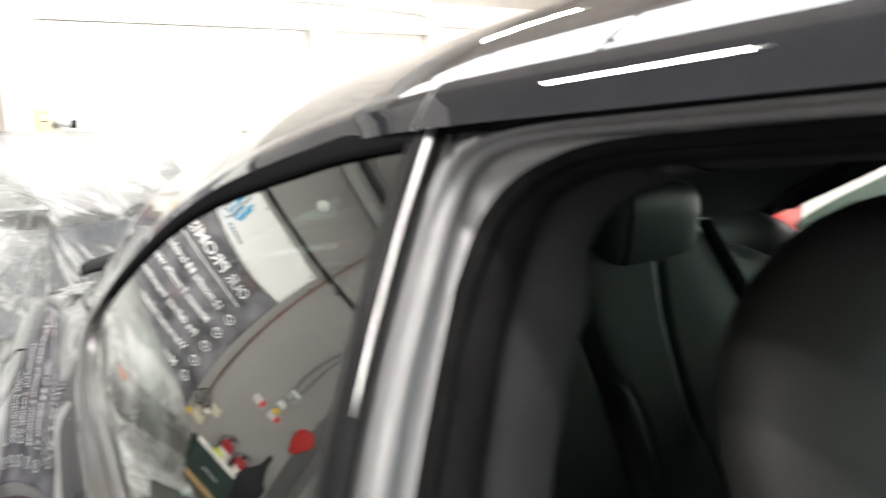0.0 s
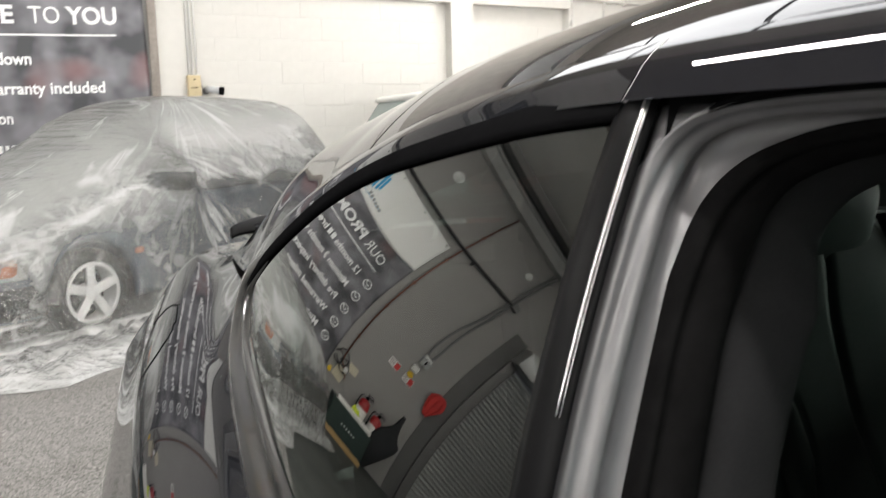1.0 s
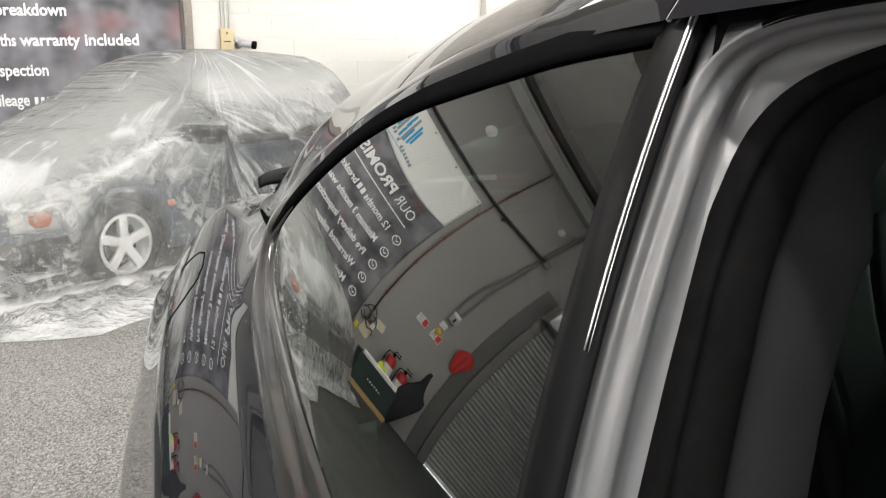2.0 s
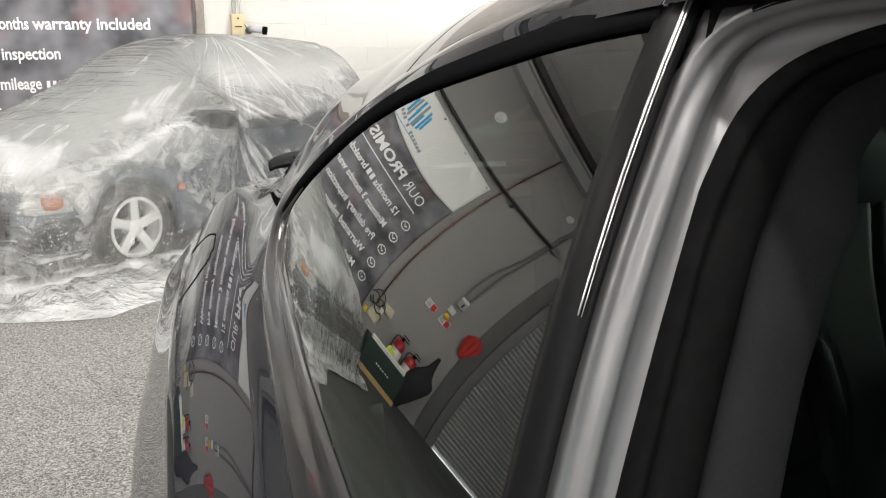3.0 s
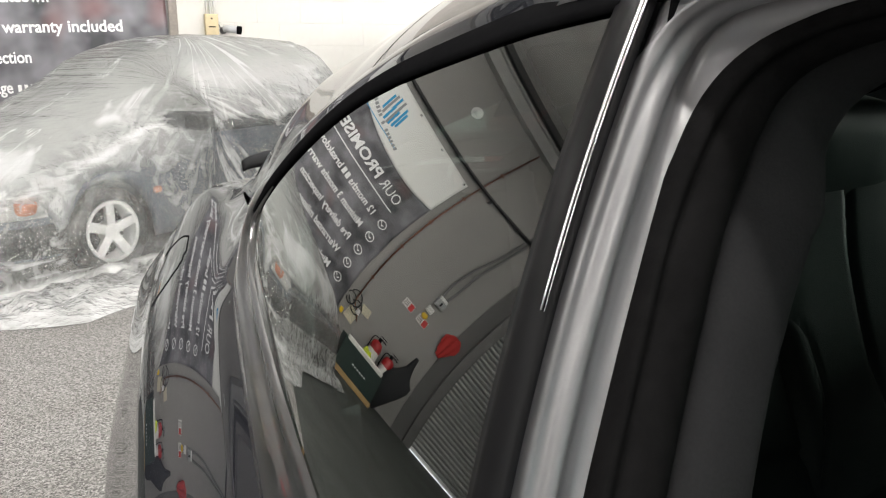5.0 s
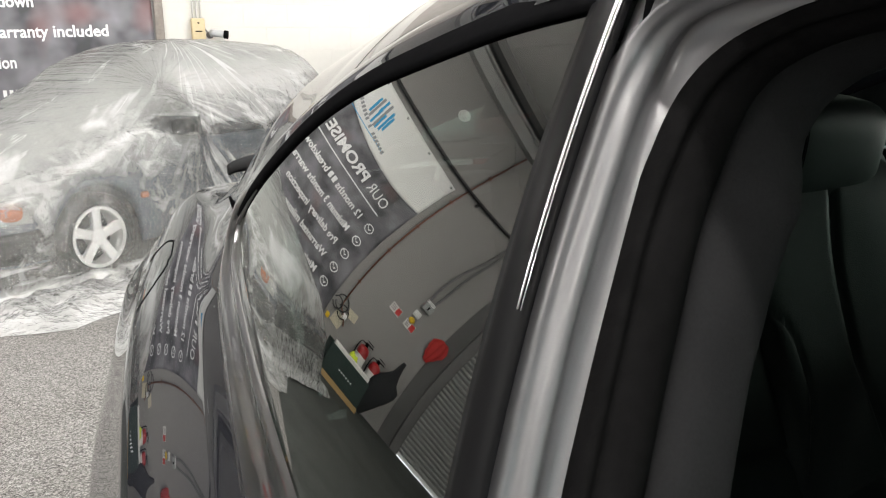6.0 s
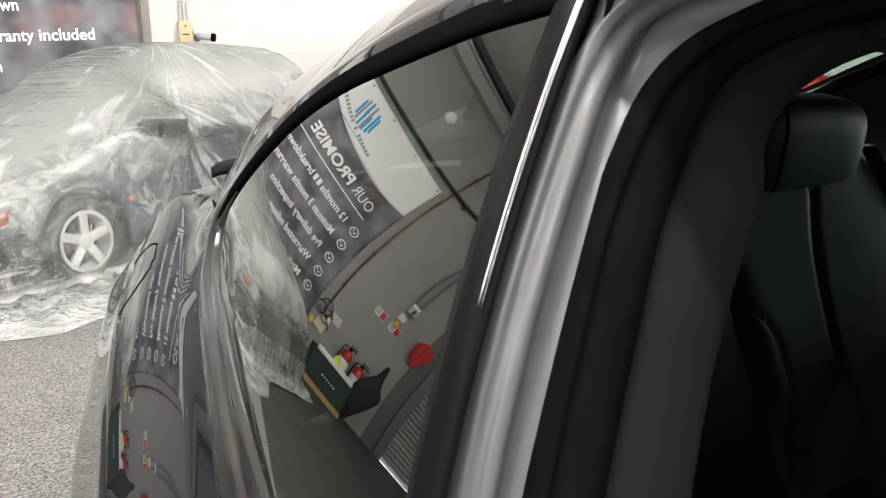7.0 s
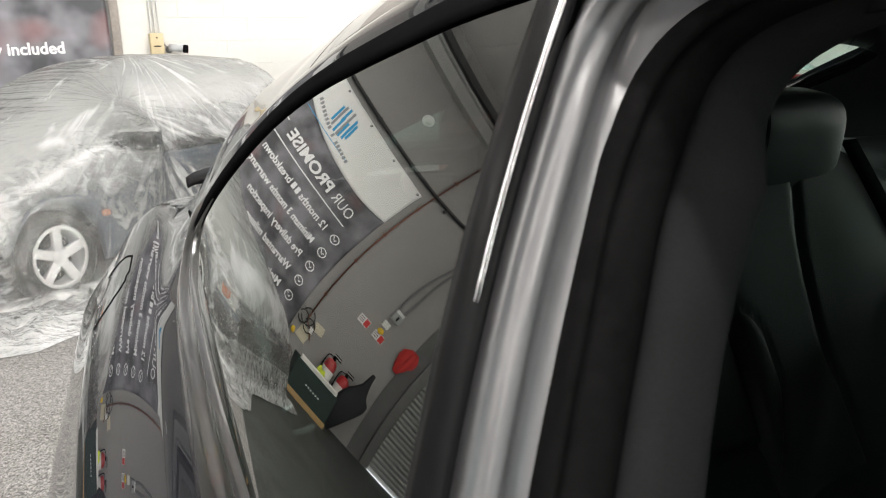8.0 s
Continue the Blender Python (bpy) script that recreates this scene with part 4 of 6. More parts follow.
# roller shutter
STEEL = shader("galvanised_slat", (0.50, 0.51, 0.50), 0.32, 0.6, scale=(30, 3), vary=0.2)
shut = thing("roller_shutter", "closed galvanised steel roller shutter", "shutter", pose((SHUT_X0 + SHUT_X1) / 2, WALL_Y, 0))
rowsl = [(0.010, 0.0), (-0.004, 0.005), (-0.014, 0.014), (-0.020, 0.026), (-0.022, 0.037), (-0.019, 0.048), (-0.009, 0.056), (0.014, 0.059), (0.024, 0.062), (0.026, 0.073), (0.030, 0.073), (0.030, 0.0)]
slat_me = to_mesh(sheet([[(x, WALL_Y + 0.03 + d, z) for d, z in rowsl] for x in (SHUT_X0 + 0.02, SHUT_X1 - 0.02)], closed_v=True), "slat", True)
slat_me.materials.append(STEEL)
slat_me.transform(root_matrix(shut).inverted())
for k in range(39):
    o = new("slat", slat_me)
    o.parent = shut
    o.location = (0, 0, 0.075 + 0.075 * k)
part("bottom_bar", box(SHUT_X0 + 0.02, SHUT_X1 - 0.02, WALL_Y + 0.0, WALL_Y + 0.05, 0.0, 0.07, 0.006), shader("bright_aluminium", (0.82, 0.82, 0.81), 0.35, 0.2), shut, "bright metal bottom bar")
part("light_gap", box(SHUT_X0 + 0.02, SHUT_X1 - 0.04, WALL_Y - 0.008, WALL_Y - 0.004, 0.004, 0.015), DAY, shut, "daylight showing under the shutter", True)
GUIDE = shader("grey_painted_guide", (0.17, 0.17, 0.165), 0.5, 0.2, scale=(20, 3), vary=0.25)
part("guide_rail", box(SHUT_X1 - 0.04, SHUT_X1 + 0.10, WALL_Y - 0.05, WALL_Y + 0.07, 0, SHUT_Z, 0.006), GUIDE, shut)
part("guide_rail", box(SHUT_X0 - 0.10, SHUT_X0 + 0.04, WALL_Y - 0.05, WALL_Y + 0.07, 0, SHUT_Z, 0.006), GUIDE, shut)
part("shutter_hood", box(SHUT_X0 - 0.1, SHUT_X1 + 0.1, WALL_Y - 0.25, WALL_Y - 0.002, SHUT_Z, SHUT_Z + 0.32, 0.02), STEEL, shut)

# ---- rest of the coupe: far side, inside, rear ----
window_glass("green_tinted_glass", 1.6, (0.24, 0.32, 0.29))
part("side_window", mirrored(sheet(rows_in)), window_glass("dark_green_glass", 1.5, (0.13, 0.18, 0.16)), car, "green tinted side window")
HEADLINER = shader("dark_headliner", (0.040, 0.040, 0.041), 0.9, 0, 0.2, scale=(300, 8), vary=0.3, bump=0.3, bump_scale=700)


def pushed_in(bm, d):
    """A lining that follows a panel d metres inside it."""
    out = bm.copy()
    out.normal_update()
    for v in out.verts:
        v.co = v.co - v.normal * d
    bmesh.ops.reverse_faces(out, faces=out.faces[:])
    return out


lin = sheet([roof_points(y)[4:] for y in np.linspace(-0.9, 1.24, 38)])
if sum(f.normal.z for f in lin.faces) < 0:
    bmesh.ops.reverse_faces(lin, faces=lin.faces[:])
lin2 = mirrored(lin)
lin = joined(lin, lin2)
part("headliner", pushed_in(lin, 0.022), HEADLINER, car, "dark cloth headliner")


def pillar_row(y):
    """Across the inside of the rear pillar, which broadens towards the roof."""
    pts = roof_points(y, bulge=0.0)
    last = 23 + 6 * max(0.0, min(1.0, (1.78 - y) / 0.36))
    out = []
    for q in np.linspace(3, last, 20):
        i = min(len(pts) - 2, int(q))
        out.append(tuple(Vector(pts[i]).lerp(Vector(pts[i + 1]), q - i)))
    return out


pil = sheet([pillar_row(y) for y in np.linspace(0.7, 2.0, 30)])
if sum(f.normal.z for f in pil.faces) < 0:
    bmesh.ops.reverse_faces(pil, faces=pil.faces[:])
lip_rows = []
for y in np.linspace(1.16, 1.50, 10):
    half_w = 0.34 - 0.25 * (y - 1.16)
    lip_rows.append([(mid_x(y) + half_w * q, y, along(*Z_CROWN, y) - 0.034 - 0.014 * q * q) for q in np.linspace(-1, 1, 15)])
part("headliner_lip", sheet(lip_rows, thick=0.006), HEADLINER, car, "dark cloth lip over the rear screen")
pil_far = sheet([roof_points(y, bulge=0.0)[3:16] for y in np.linspace(0.7, 2.0, 30)])
if sum(f.normal.z for f in pil_far.faces) < 0:
    bmesh.ops.reverse_faces(pil_far, faces=pil_far.faces[:])
part("pillar_lining", mirrored(pushed_in(pil_far, 0.016)), HEADLINER, car)
part("pillar_lining", pushed_in(pil, 0.016), HEADLINER, car)
fl = sheet([[(p[0] + 0.075, p[1], p[2]) for p in flank_points(y)[0:40]] for y in np.linspace(0.30, 2.0, 24)])
part("side_lining", mirrored(fl), PLASTIC_DARK, car)
part("side_lining", fl, PLASTIC_DARK, car)
ledge = []
for y in np.linspace(0.30, 1.5, 24):
    p = flank_points(y)[-1]
    if p[2] < flank_points(y)[0][2]:
        p = flank_points(y)[0]
    ledge.append([(p[0] + a, p[1], p[2] + b) for a, b in ((0.012, -0.03), (0.014, 0.036), (0.022, 0.042), (0.05, 0.036), (0.085, 0.0), (0.095, -0.06))])
part("window_ledge", mirrored(sheet(ledge)), PLASTIC_DARK, car)
# far door, closed
door_ys = np.linspace(-0.9, 0.297, 24)
dr = sheet([flank_points(y) for y in door_ys])
if sum(f.normal.x for f in dr.faces) > 0:
    bmesh.ops.reverse_faces(dr, faces=dr.faces[:])
part("far_door", mirrored(dr), PAINT, car)
part("far_door_lining", mirrored(sheet([[(p[0] + 0.07, p[1], p[2]) for p in flank_points(y)] for y in door_ys])), PLASTIC_DARK, car)
part("far_door_window", mirrored(sheet([[on_glass((y, z)) for z in np.linspace(0.94, along(*Z_RAIL, y) - 0.012, 10)] for y in np.linspace(-0.7, 0.31, 16)])), bpy.data.materials["dark_green_glass"], car)

# rear screen, parcel shelf, boot lid with lip, tail
rs = []
for y in np.linspace(0.87, 1.86, 16):
    p, q = roof_points(y, bulge=0.0)[21], roof_points(y, bulge=0.0)[15]
    q = CAR @ Matrix.Diagonal((-1, 1, 1, 1)) @ CAR.inverted() @ Vector(q)
    p = Vector(p)
    zc = along(*Z_CROWN, p[1])
    rs.append([tuple(p.lerp(q, k / 12) + Vector((0, 0, (zc - (p.z + q.z) / 2) * (1 - (2 * k / 12 - 1) ** 2)))) for k in range(13)])
part("rear_screen", sheet(rs), window_glass("pale_green_glass", 1.5, (0.60, 0.78, 0.72)), car, "green tinted rear screen")
part("parcel_shelf", box(-0.62, 0.62, 1.20, 1.95, 0.955, 0.985, 0.008, m=CAR), PLASTIC_DARK, car)
lid = []
for y in np.linspace(1.86, 2.33, 14):
    z = along(*Z_CROWN, y)
    xe = side_x(y, 0.98) + 0.05
    xm = mid_x(y)
    lid.append([(xe + (2 * (xm - xe)) * k / 16, y, z - 0.03 * (2 * k / 16 - 1) ** 2 * (1 if y < 2.2 else 1.4)) for k in range(17)])
part("boot_lid", sheet(lid, thick=0.012), PAINT, car)
lip = [(0.394, 1.945, 1.061), (0.415, 1.967, 1.069), (0.47, 2.01, 1.077), (0.56, 2.07, 1.080), (0.70, 2.14, 1.080), (1.12, 2.2, 1.082), (1.62, 2.14, 1.078), (1.80, 2.05, 1.06)]
lrow = []
for p in spline(lip, 40):
    k = min(1.0, 0.62 + (p[0] - 0.394) * 5.0)
    lrow.append([(p[0], p[1] + dy * k, p[2] + dz * k) for dy, dz in ((-0.038, -0.031), (-0.034, -0.024), (-0.006, -0.001), (0.002, 0.0), (0.006, -0.006), (0.004, -0.030), (-0.010, -0.036), (-0.034, -0.036))])
lip_mesh = sheet(lrow, closed_v=True)
lip_mesh.verts.ensure_lookup_table()
nl = len(lrow[0])
lip_mesh.faces.new([lip_mesh.verts[i] for i in range(nl)])
lip_mesh.faces.new([lip_mesh.verts[len(lip_mesh.verts) - 1 - i] for i in range(nl)])
bmesh.ops.recalc_face_normals(lip_mesh, faces=lip_mesh.faces[:])
part("boot_lip", lip_mesh, SATIN, car, "satin black lip on the boot lid")
tail = sheet([[(side_x(y, 0.9) + (mid_x(y) - side_x(y, 0.9)) * k / 8, y + 0.10 * (1 - (1 - k / 8) ** 2) + 0.01 * k / 8, z) for k in range(9)] for y, z in ((2.30, 0.97), (2.35, 0.90), (2.36, 0.7), (2.34, 0.45), (2.25, 0.25))])
tail_far = mirrored(tail)
part("rear_bumper", joined(tail, tail_far), PAINT, car)
part("floor_pan", box(-0.80, 0.80, -1.0, 2.2, 0.20, 0.26, 0.01, m=CAR), PLASTIC_DARK, car)
part("sill", box(0.07, 0.20, -0.95, 0.34, 0.20, 0.42, 0.03), PAINT, car)

# filler flap on the quarter panel: a rounded outline let into the skin
def flank_at(y, z):
    pts = flank_points(y)
    k = min(range(len(pts)), key=lambda i: abs(pts[i][2] - z) + (0 if i > 6 else 1))
    return pts[k]


flap = [flank_at(y, z) for y, z in spline([(1.82, 0.88), (1.80, 0.915), (1.75, 0.934), (1.68, 0.935), (1.60, 0.930), (1.545, 0.918), (1.515, 0.90), (1.495, 0.878), (1.488, 0.862)], 40)]
part("filler_flap_gap", tube([(p[0] - 0.0002, p[1], p[2]) for p in flap], 0.0014, 6, cap=False), RUBBER, car, "dark gap round the filler flap")

# wheels
TYRE = shader("tyre_rubber", (0.018, 0.018, 0.018), 0.75, 0, 0.3, vary=0.3)
ALLOY = shader("silver_alloy", (0.78, 0.78, 0.77), 0.35, 0.15, scale=(30, 5), vary=0.1)


def wheel(c, r, rim, parent, w=0.2, m=None, spokes=5):
    """A tyre with a spoked alloy rim, axle along x; its outer face points to -x."""
    t = lathe([(rim - 0.01, -w / 2 + 0.02), (rim, -w / 2 + 0.01), (rim + 0.03, -w / 2), (r - 0.03, -w / 2), (r - 0.008, -w / 2 + 0.015), (r, -w / 2 + 0.04), (r, w / 2 - 0.04), (r - 0.03, w / 2), (rim, w / 2 - 0.01)], (0, 0, 0), "x", 40)
    ri = lathe([(rim - 0.012, w / 2 - 0.02), (rim - 0.018, 0), (rim - 0.018, -w / 2 + 0.03), (rim + 0.004, -w / 2 + 0.012), (rim + 0.004, -w / 2 + 0.004), (rim - 0.02, -w / 2 + 0.008)], (0, 0, 0), "x", 40)
    sp = [lathe([(0, -w / 2 + 0.012), (0.05, -w / 2 + 0.014), (0.065, -w / 2 + 0.03), (0.065, 0)], (0, 0, 0), "x", 20)]
    for k in range(spokes):
        sp.append(box(-w / 2 + 0.018, -w / 2 + 0.05, -0.032, 0.032, 0.04, rim - 0.012, 0.008, 2, Matrix.Rotation(2 * math.pi * k / spokes, 4, "X")))
    disc = lathe([(0, 0.02), (0.14, 0.02), (0.14, 0.0), (0, 0.0)], (0, 0, 0), "x", 24)
    mm = Matrix.Translation(c) @ (m or Matrix.Identity(4))
    for b in (t, ri, disc, *sp):
        bmesh.ops.transform(b, matrix=mm, verts=b.verts)
    wb = part("wheel", joined(ri, *sp), ALLOY, parent, "silver alloy wheel")
    part("tyre", t, TYRE, wb, "black tyre")
    part("brake_disc", disc, RUBBER, wb)


for y, xo in ((WHEEL_Y, 0.185), (-1.35, 0.06)):
    wheel((xo + 0.10, y, 0.315), 0.315, 0.22, car, 0.21)
    c = CAR @ Matrix.Diagonal((-1, 1, 1, 1)) @ CAR.inverted() @ Vector((xo + 0.10, y, 0.315))
    wheel(tuple(c), 0.315, 0.22, car, 0.21, Matrix.Rotation(math.pi, 4, "Z"))
# nose, wings and windscreen, ahead of the door opening
nose = []
for y, zt, inset in ((-0.93, 0.99, 0.0), (-1.2, 0.965, 0.0), (-1.6, 0.915, 0.01), (-1.95, 0.845, 0.04), (-2.15, 0.74, 0.10), (-2.22, 0.55, 0.16), (-2.18, 0.28, 0.18)):
    x0, xm = 0.03 + inset + 0.0875 * (y + 0.9), mid_x(y)
    zl = 0.24 if abs(y + 1.35) > 0.345 else 0.31 + (0.345**2 - (y + 1.35) ** 2) ** 0.5
    half_row = [(x0 + 0.03, zl), (x0, min(0.66, zt - 0.06) if zl < 0.6 else zl + 0.02), (x0 + 0.03, zt - 0.05), (x0 + 0.10, zt - 0.012), (x0 + 0.35, zt + 0.012), (xm, zt + 0.025)]
    hr = [(p[0], y, p[1]) for p in half_row]
    nose.append(hr + [(2 * xm - p[0], y, p[2]) for p in hr[-2::-1]])
part("bonnet", sheet(nose), PAINT, car, "black bonnet and front wings")
ws = []
for k in range(9):
    y0 = -1.28 + 0.40 * k / 8
    z = 0.985 + 0.365 * (k / 8) ** 0.85
    xe = 0.14 + 0.20 * k / 8
    ws.append([(xe + 2 * (mid_x(y0) - xe) * j / 10, y0 - 0.10 * (1 - (2 * j / 10 - 1) ** 2) * (1 - k / 8), z + 0.03 * (1 - (2 * j / 10 - 1) ** 2) * k / 8) for j in range(11)])
part("windscreen", sheet(ws), bpy.data.materials["green_tinted_glass"], car)
part("dashboard", box(-0.70, 0.70, -1.1, -0.72, 0.55, 0.93, 0.06, 3, CAR), PLASTIC_DARK, car)


# seats: the back is a padded slab with stitched grooves
def groove(d, w):
    return math.exp(-(d / w) ** 2)


GROOVE_A = ([0.40, 0.734, 0.797, 0.936, 1.041, 1.1], [1.185, 1.173, 1.168, 1.198, 1.245, 1.275])
EDGE_B = ([0.40, 0.687, 0.778, 0.895, 0.957, 1.028, 1.14], [0.97, 0.987, 0.996, 1.014, 1.016, 1.020, 1.03])
PAD_D = ([0.60, 0.661, 0.757, 0.804, 0.854, 0.88, 0.9], [0.975, 1.001, 1.045, 1.051, 1.045, 1.02, 1.00])
BACK_TOP = ([0.90, 1.00, 1.03, 1.06, 1.10, 1.15, 1.25, 1.35, 1.40, 1.425, 1.45, 1.50, 1.60, 1.69], [1.00, 1.025, 1.045, 1.085, 1.118, 1.14, 1.15, 1.14, 1.120, 1.102, 1.078, 1.045, 1.03, 0.98])


def back_plane(z):
    return 0.755 + 0.30 * max(0.0, (z - 0.45) / 0.605) ** 1.15


def rear_back():
    """A seat back whose shoulders rise behind the headrest; one long seam and a raised pad along its inner edge."""
    rows = []
    n, m = 100, 70
    for i in range(n + 1):
        x = 0.975 + 0.715 * i / n
        r = []
        for k in range(m + 1):
            v = k / m
            z = 0.45 + (along(*BACK_TOP, x) - 0.45) * v
            inner = x - along(*EDGE_B, z)
            y = back_plane(z) - 0.035 * (1 - math.exp(-max(0.0, inner + 0.012) / 0.012)) * (1 if x < 1.4 else 1 - math.exp(-(1.69 - x) / 0.03))
            y += 0.012 * groove(x - along(*GROOVE_A, z), 0.006)
            y -= 0.014 * math.exp(-((x - 1.33) / 0.12) ** 2) * math.exp(-((v - 0.5) / 0.4) ** 2)
            if z < 0.882:
                d = along(*PAD_D, max(0.6, z)) - x
                if inner > 0:
                    y -= 0.012 * (1 - math.exp(-max(0.0, d) / 0.008)) * min(1.0, (0.882 - z) / 0.02)
                y += 0.008 * groove(d, 0.005)
            y += 0.07 * max(0.0, (v - 0.94) / 0.06) ** 2
            r.append((x, y, z))
        rows.append(r)
    b = sheet(rows)
    if sum(f.normal.y for f in b.faces) > 0:
        bmesh.ops.reverse_faces(b, faces=b.faces[:])
    return b


def pad(c, sx, sy, sz, power=3.2, n=28, m=None):
    """A padded block: a super-ellipsoid."""
    rows = []
    f = lambda v, e: math.copysign(abs(v) ** e, v)
    e = 2 / power
    for i in range(n):
        a = 2 * math.pi * i / n
        rows.append([(sx * f(math.cos(b), e) * f(math.cos(a), e), sy * f(math.cos(b), e) * f(math.sin(a), e), sz * f(math.sin(b), e)) for b in np.linspace(-math.pi / 2, math.pi / 2, 18)])
    bm = sheet(rows, closed_u=True)
    bmesh.ops.remove_doubles(bm, verts=bm.verts[:], dist=1e-5)
    bmesh.ops.recalc_face_normals(bm, faces=bm.faces[:])
    bmesh.ops.transform(bm, matrix=Matrix.Translation(c) @ (m or Matrix.Identity(4)), verts=bm.verts)
    return bm


HEAD_TILT = Matrix.Rotation(0.20, 4, "X")
for flip in (False, True):
    back = rear_back()
    cush = pad((1.32, 0.60, 0.50), 0.36, 0.30, 0.14, 4)
    head = pad((1.241, 1.060, 1.108), 0.148, 0.062, 0.097, 3.6, 56, HEAD_TILT)
    seams = []
    for gap in (-0.0022, 0.0022):
        arc = []
        for q in np.linspace(-0.92, 0.97, 26):
            w = -0.56 - 0.10 * max(0.0, -q) ** 2
            arc.append(HEAD_TILT @ Vector((0.148 * w + gap, -0.0621 * (1 - abs(w) ** 3.6 - min(0.8, abs(q) ** 3.6)) ** (1 / 3.6) if abs(w) ** 3.6 + abs(q) ** 3.6 < 1 else -0.002, 0.0971 * min(abs(q), (1 - abs(w) ** 3.6) ** (1 / 3.6)) * (1 if q > 0 else -1))) + Vector((1.241, 1.060, 1.108)))
        seams.append(tube([tuple(p) for p in arc], 0.0013, 6))
    seam = joined(*seams)
    stem = joined(tube([(1.28, 1.08, 0.98), (1.28, 1.08, 1.06)], 0.007), tube([(1.37, 1.08, 0.98), (1.37, 1.08, 1.06)], 0.007))
    belt = sheet([[(1.400 + 0.12 * (1.10 - z) + 0.045 * k, back_plane(z) - 0.046, z) for k in (0, 1)] for z in np.linspace(1.105, 0.60, 14)], thick=0.0015)
    guide = box(1.41, 1.50, 1.07, 1.13, 1.070, 1.102, 0.010, 3)
    if flip:
        bmesh.ops.translate(back, vec=(0, 0.03, 0), verts=back.verts)
        back, cush, head, stem, belt, guide, seam = (mirrored(v) for v in (back, cush, head, stem, belt, guide, seam))
    st = part("rear_seat", back, LEATHER, car, "black leather rear seat with stitched seams")
    part("cushion", cush, LEATHER, st)
    rest = part("headrest", head, LEATHER, st, "black leather headrest")
    part("stitched_seam", seam, RUBBER, rest)
    part("seat_belt", belt, RUBBER, st)
    part("belt_guide", guide, shader("grey_belt_plastic", (0.05, 0.052, 0.052), 0.5), st)
    part("headrest_stem", stem, CHROME, st)
rest = []
for i in range(31):
    x = 0.74 + 0.262 * i / 30
    rest.append([(x, back_plane(z) - 0.022 * (1 - math.exp(-(1.004 - x) / 0.006)) + 0.012 * groove(z - 0.684, 0.006) + 0.05 * max(0.0, (z - 1.01) / 0.025) ** 2, z) for z in np.linspace(0.45, 1.035, 60)])
part("centre_rest", sheet(rest, thick=0.01), LEATHER, car, "black leather centre rest between the rear seats")
# driver's and passenger's seats
FRONT_LEATHER = shader("charcoal_leather", (0.022, 0.021, 0.020), 0.6, 0, 0.3, scale=(150, 9), vary=0.2, bump=0.15, bump_scale=420)
for flip in (False, True):
    tilt = Matrix.Rotation(-0.30, 4, "X")
    fb = joined(pad((0.73, 0.22, 0.80), 0.20, 0.08, 0.34, 2.7, 36, tilt), pad((0.80, 0.305, 1.035), 0.30, 0.085, 0.19, 2.2, 36, tilt))
    fc = pad((0.712, -0.10, 0.47), 0.25, 0.30, 0.11, 4)
    fh = pad((0.78, 0.22, 1.28), 0.135, 0.06, 0.085, 3.4, 28, tilt)
    if flip:
        fb, fc, fh = (mirrored(v) for v in (fb, fc, fh))
    st = part("front_seat", fb, FRONT_LEATHER, car, "charcoal leather front seat")
    part("cushion", fc, FRONT_LEATHER, st)
    part("headrest", fh, FRONT_LEATHER, st)

# ---- the second car, under clear plastic sheeting ----
AX, NX = Vector((0.819, 0.574, 0)), Vector((0.574, -0.819, 0))
BASE = Vector((0.25, 5.6, 0))


def cc(s, w, z):
    """Second car's own measures: s rearward from its front axle, w inward from its near flank, z up."""
    return BASE + AX * s - NX * w + Vector((0, 0, z))


CAR2 = Matrix(((AX.x, -NX.x, 0, BASE.x), (AX.y, -NX.y, 0, BASE.y), (0, 0, 1, 0), (0, 0, 0, 1)))
old = thing("silver_hatchback", "silver-blue older hatchback with silver wheels under plastic sheeting", "car", CAR2)
PAINT2 = shader("silver_blue_paint", (0.10, 0.125, 0.16), 0.4, 0.0, coat=0.15, vary=0.25, scale=(60, 5))
S_SHO = ([-0.80, -0.65, -0.3, 0.0, 0.6, 1.5, 2.4, 2.75], [0.50, 0.62, 0.70, 0.75, 0.84, 0.88, 0.88, 0.80])


def body_row(s):
    sh = along(*S_SHO, s)
    nose = max(0.0, (-0.45 - s) / 0.35)
    tail2 = max(0.0, (s - 2.3) / 0.45)
    ins = 0.10 * nose**2 + 0.10 * tail2**2
    low = 0.20
    for c in (0.0, 2.42):
        if abs(s - c) < 0.33:
            low = max(low, 0.29 + (0.33**2 - (s - c) ** 2) ** 0.5)
    half = [(0.05 + ins, low), (0.02 + ins, low + 0.02), (0.0 + ins, max(low + 0.03, 0.52)), (0.02 + ins, max(low + 0.05, sh - 0.05)), (0.08 + ins, max(low + 0.06, sh)), (0.30 + ins, max(low + 0.065, sh + 0.03)), (0.82, max(low + 0.07, sh + 0.06))]
    half = spline(half, 16)
    return [cc(s, w, z) for w, z in half] + [cc(s, 1.64 - w, z) for w, z in half[-2::-1]]


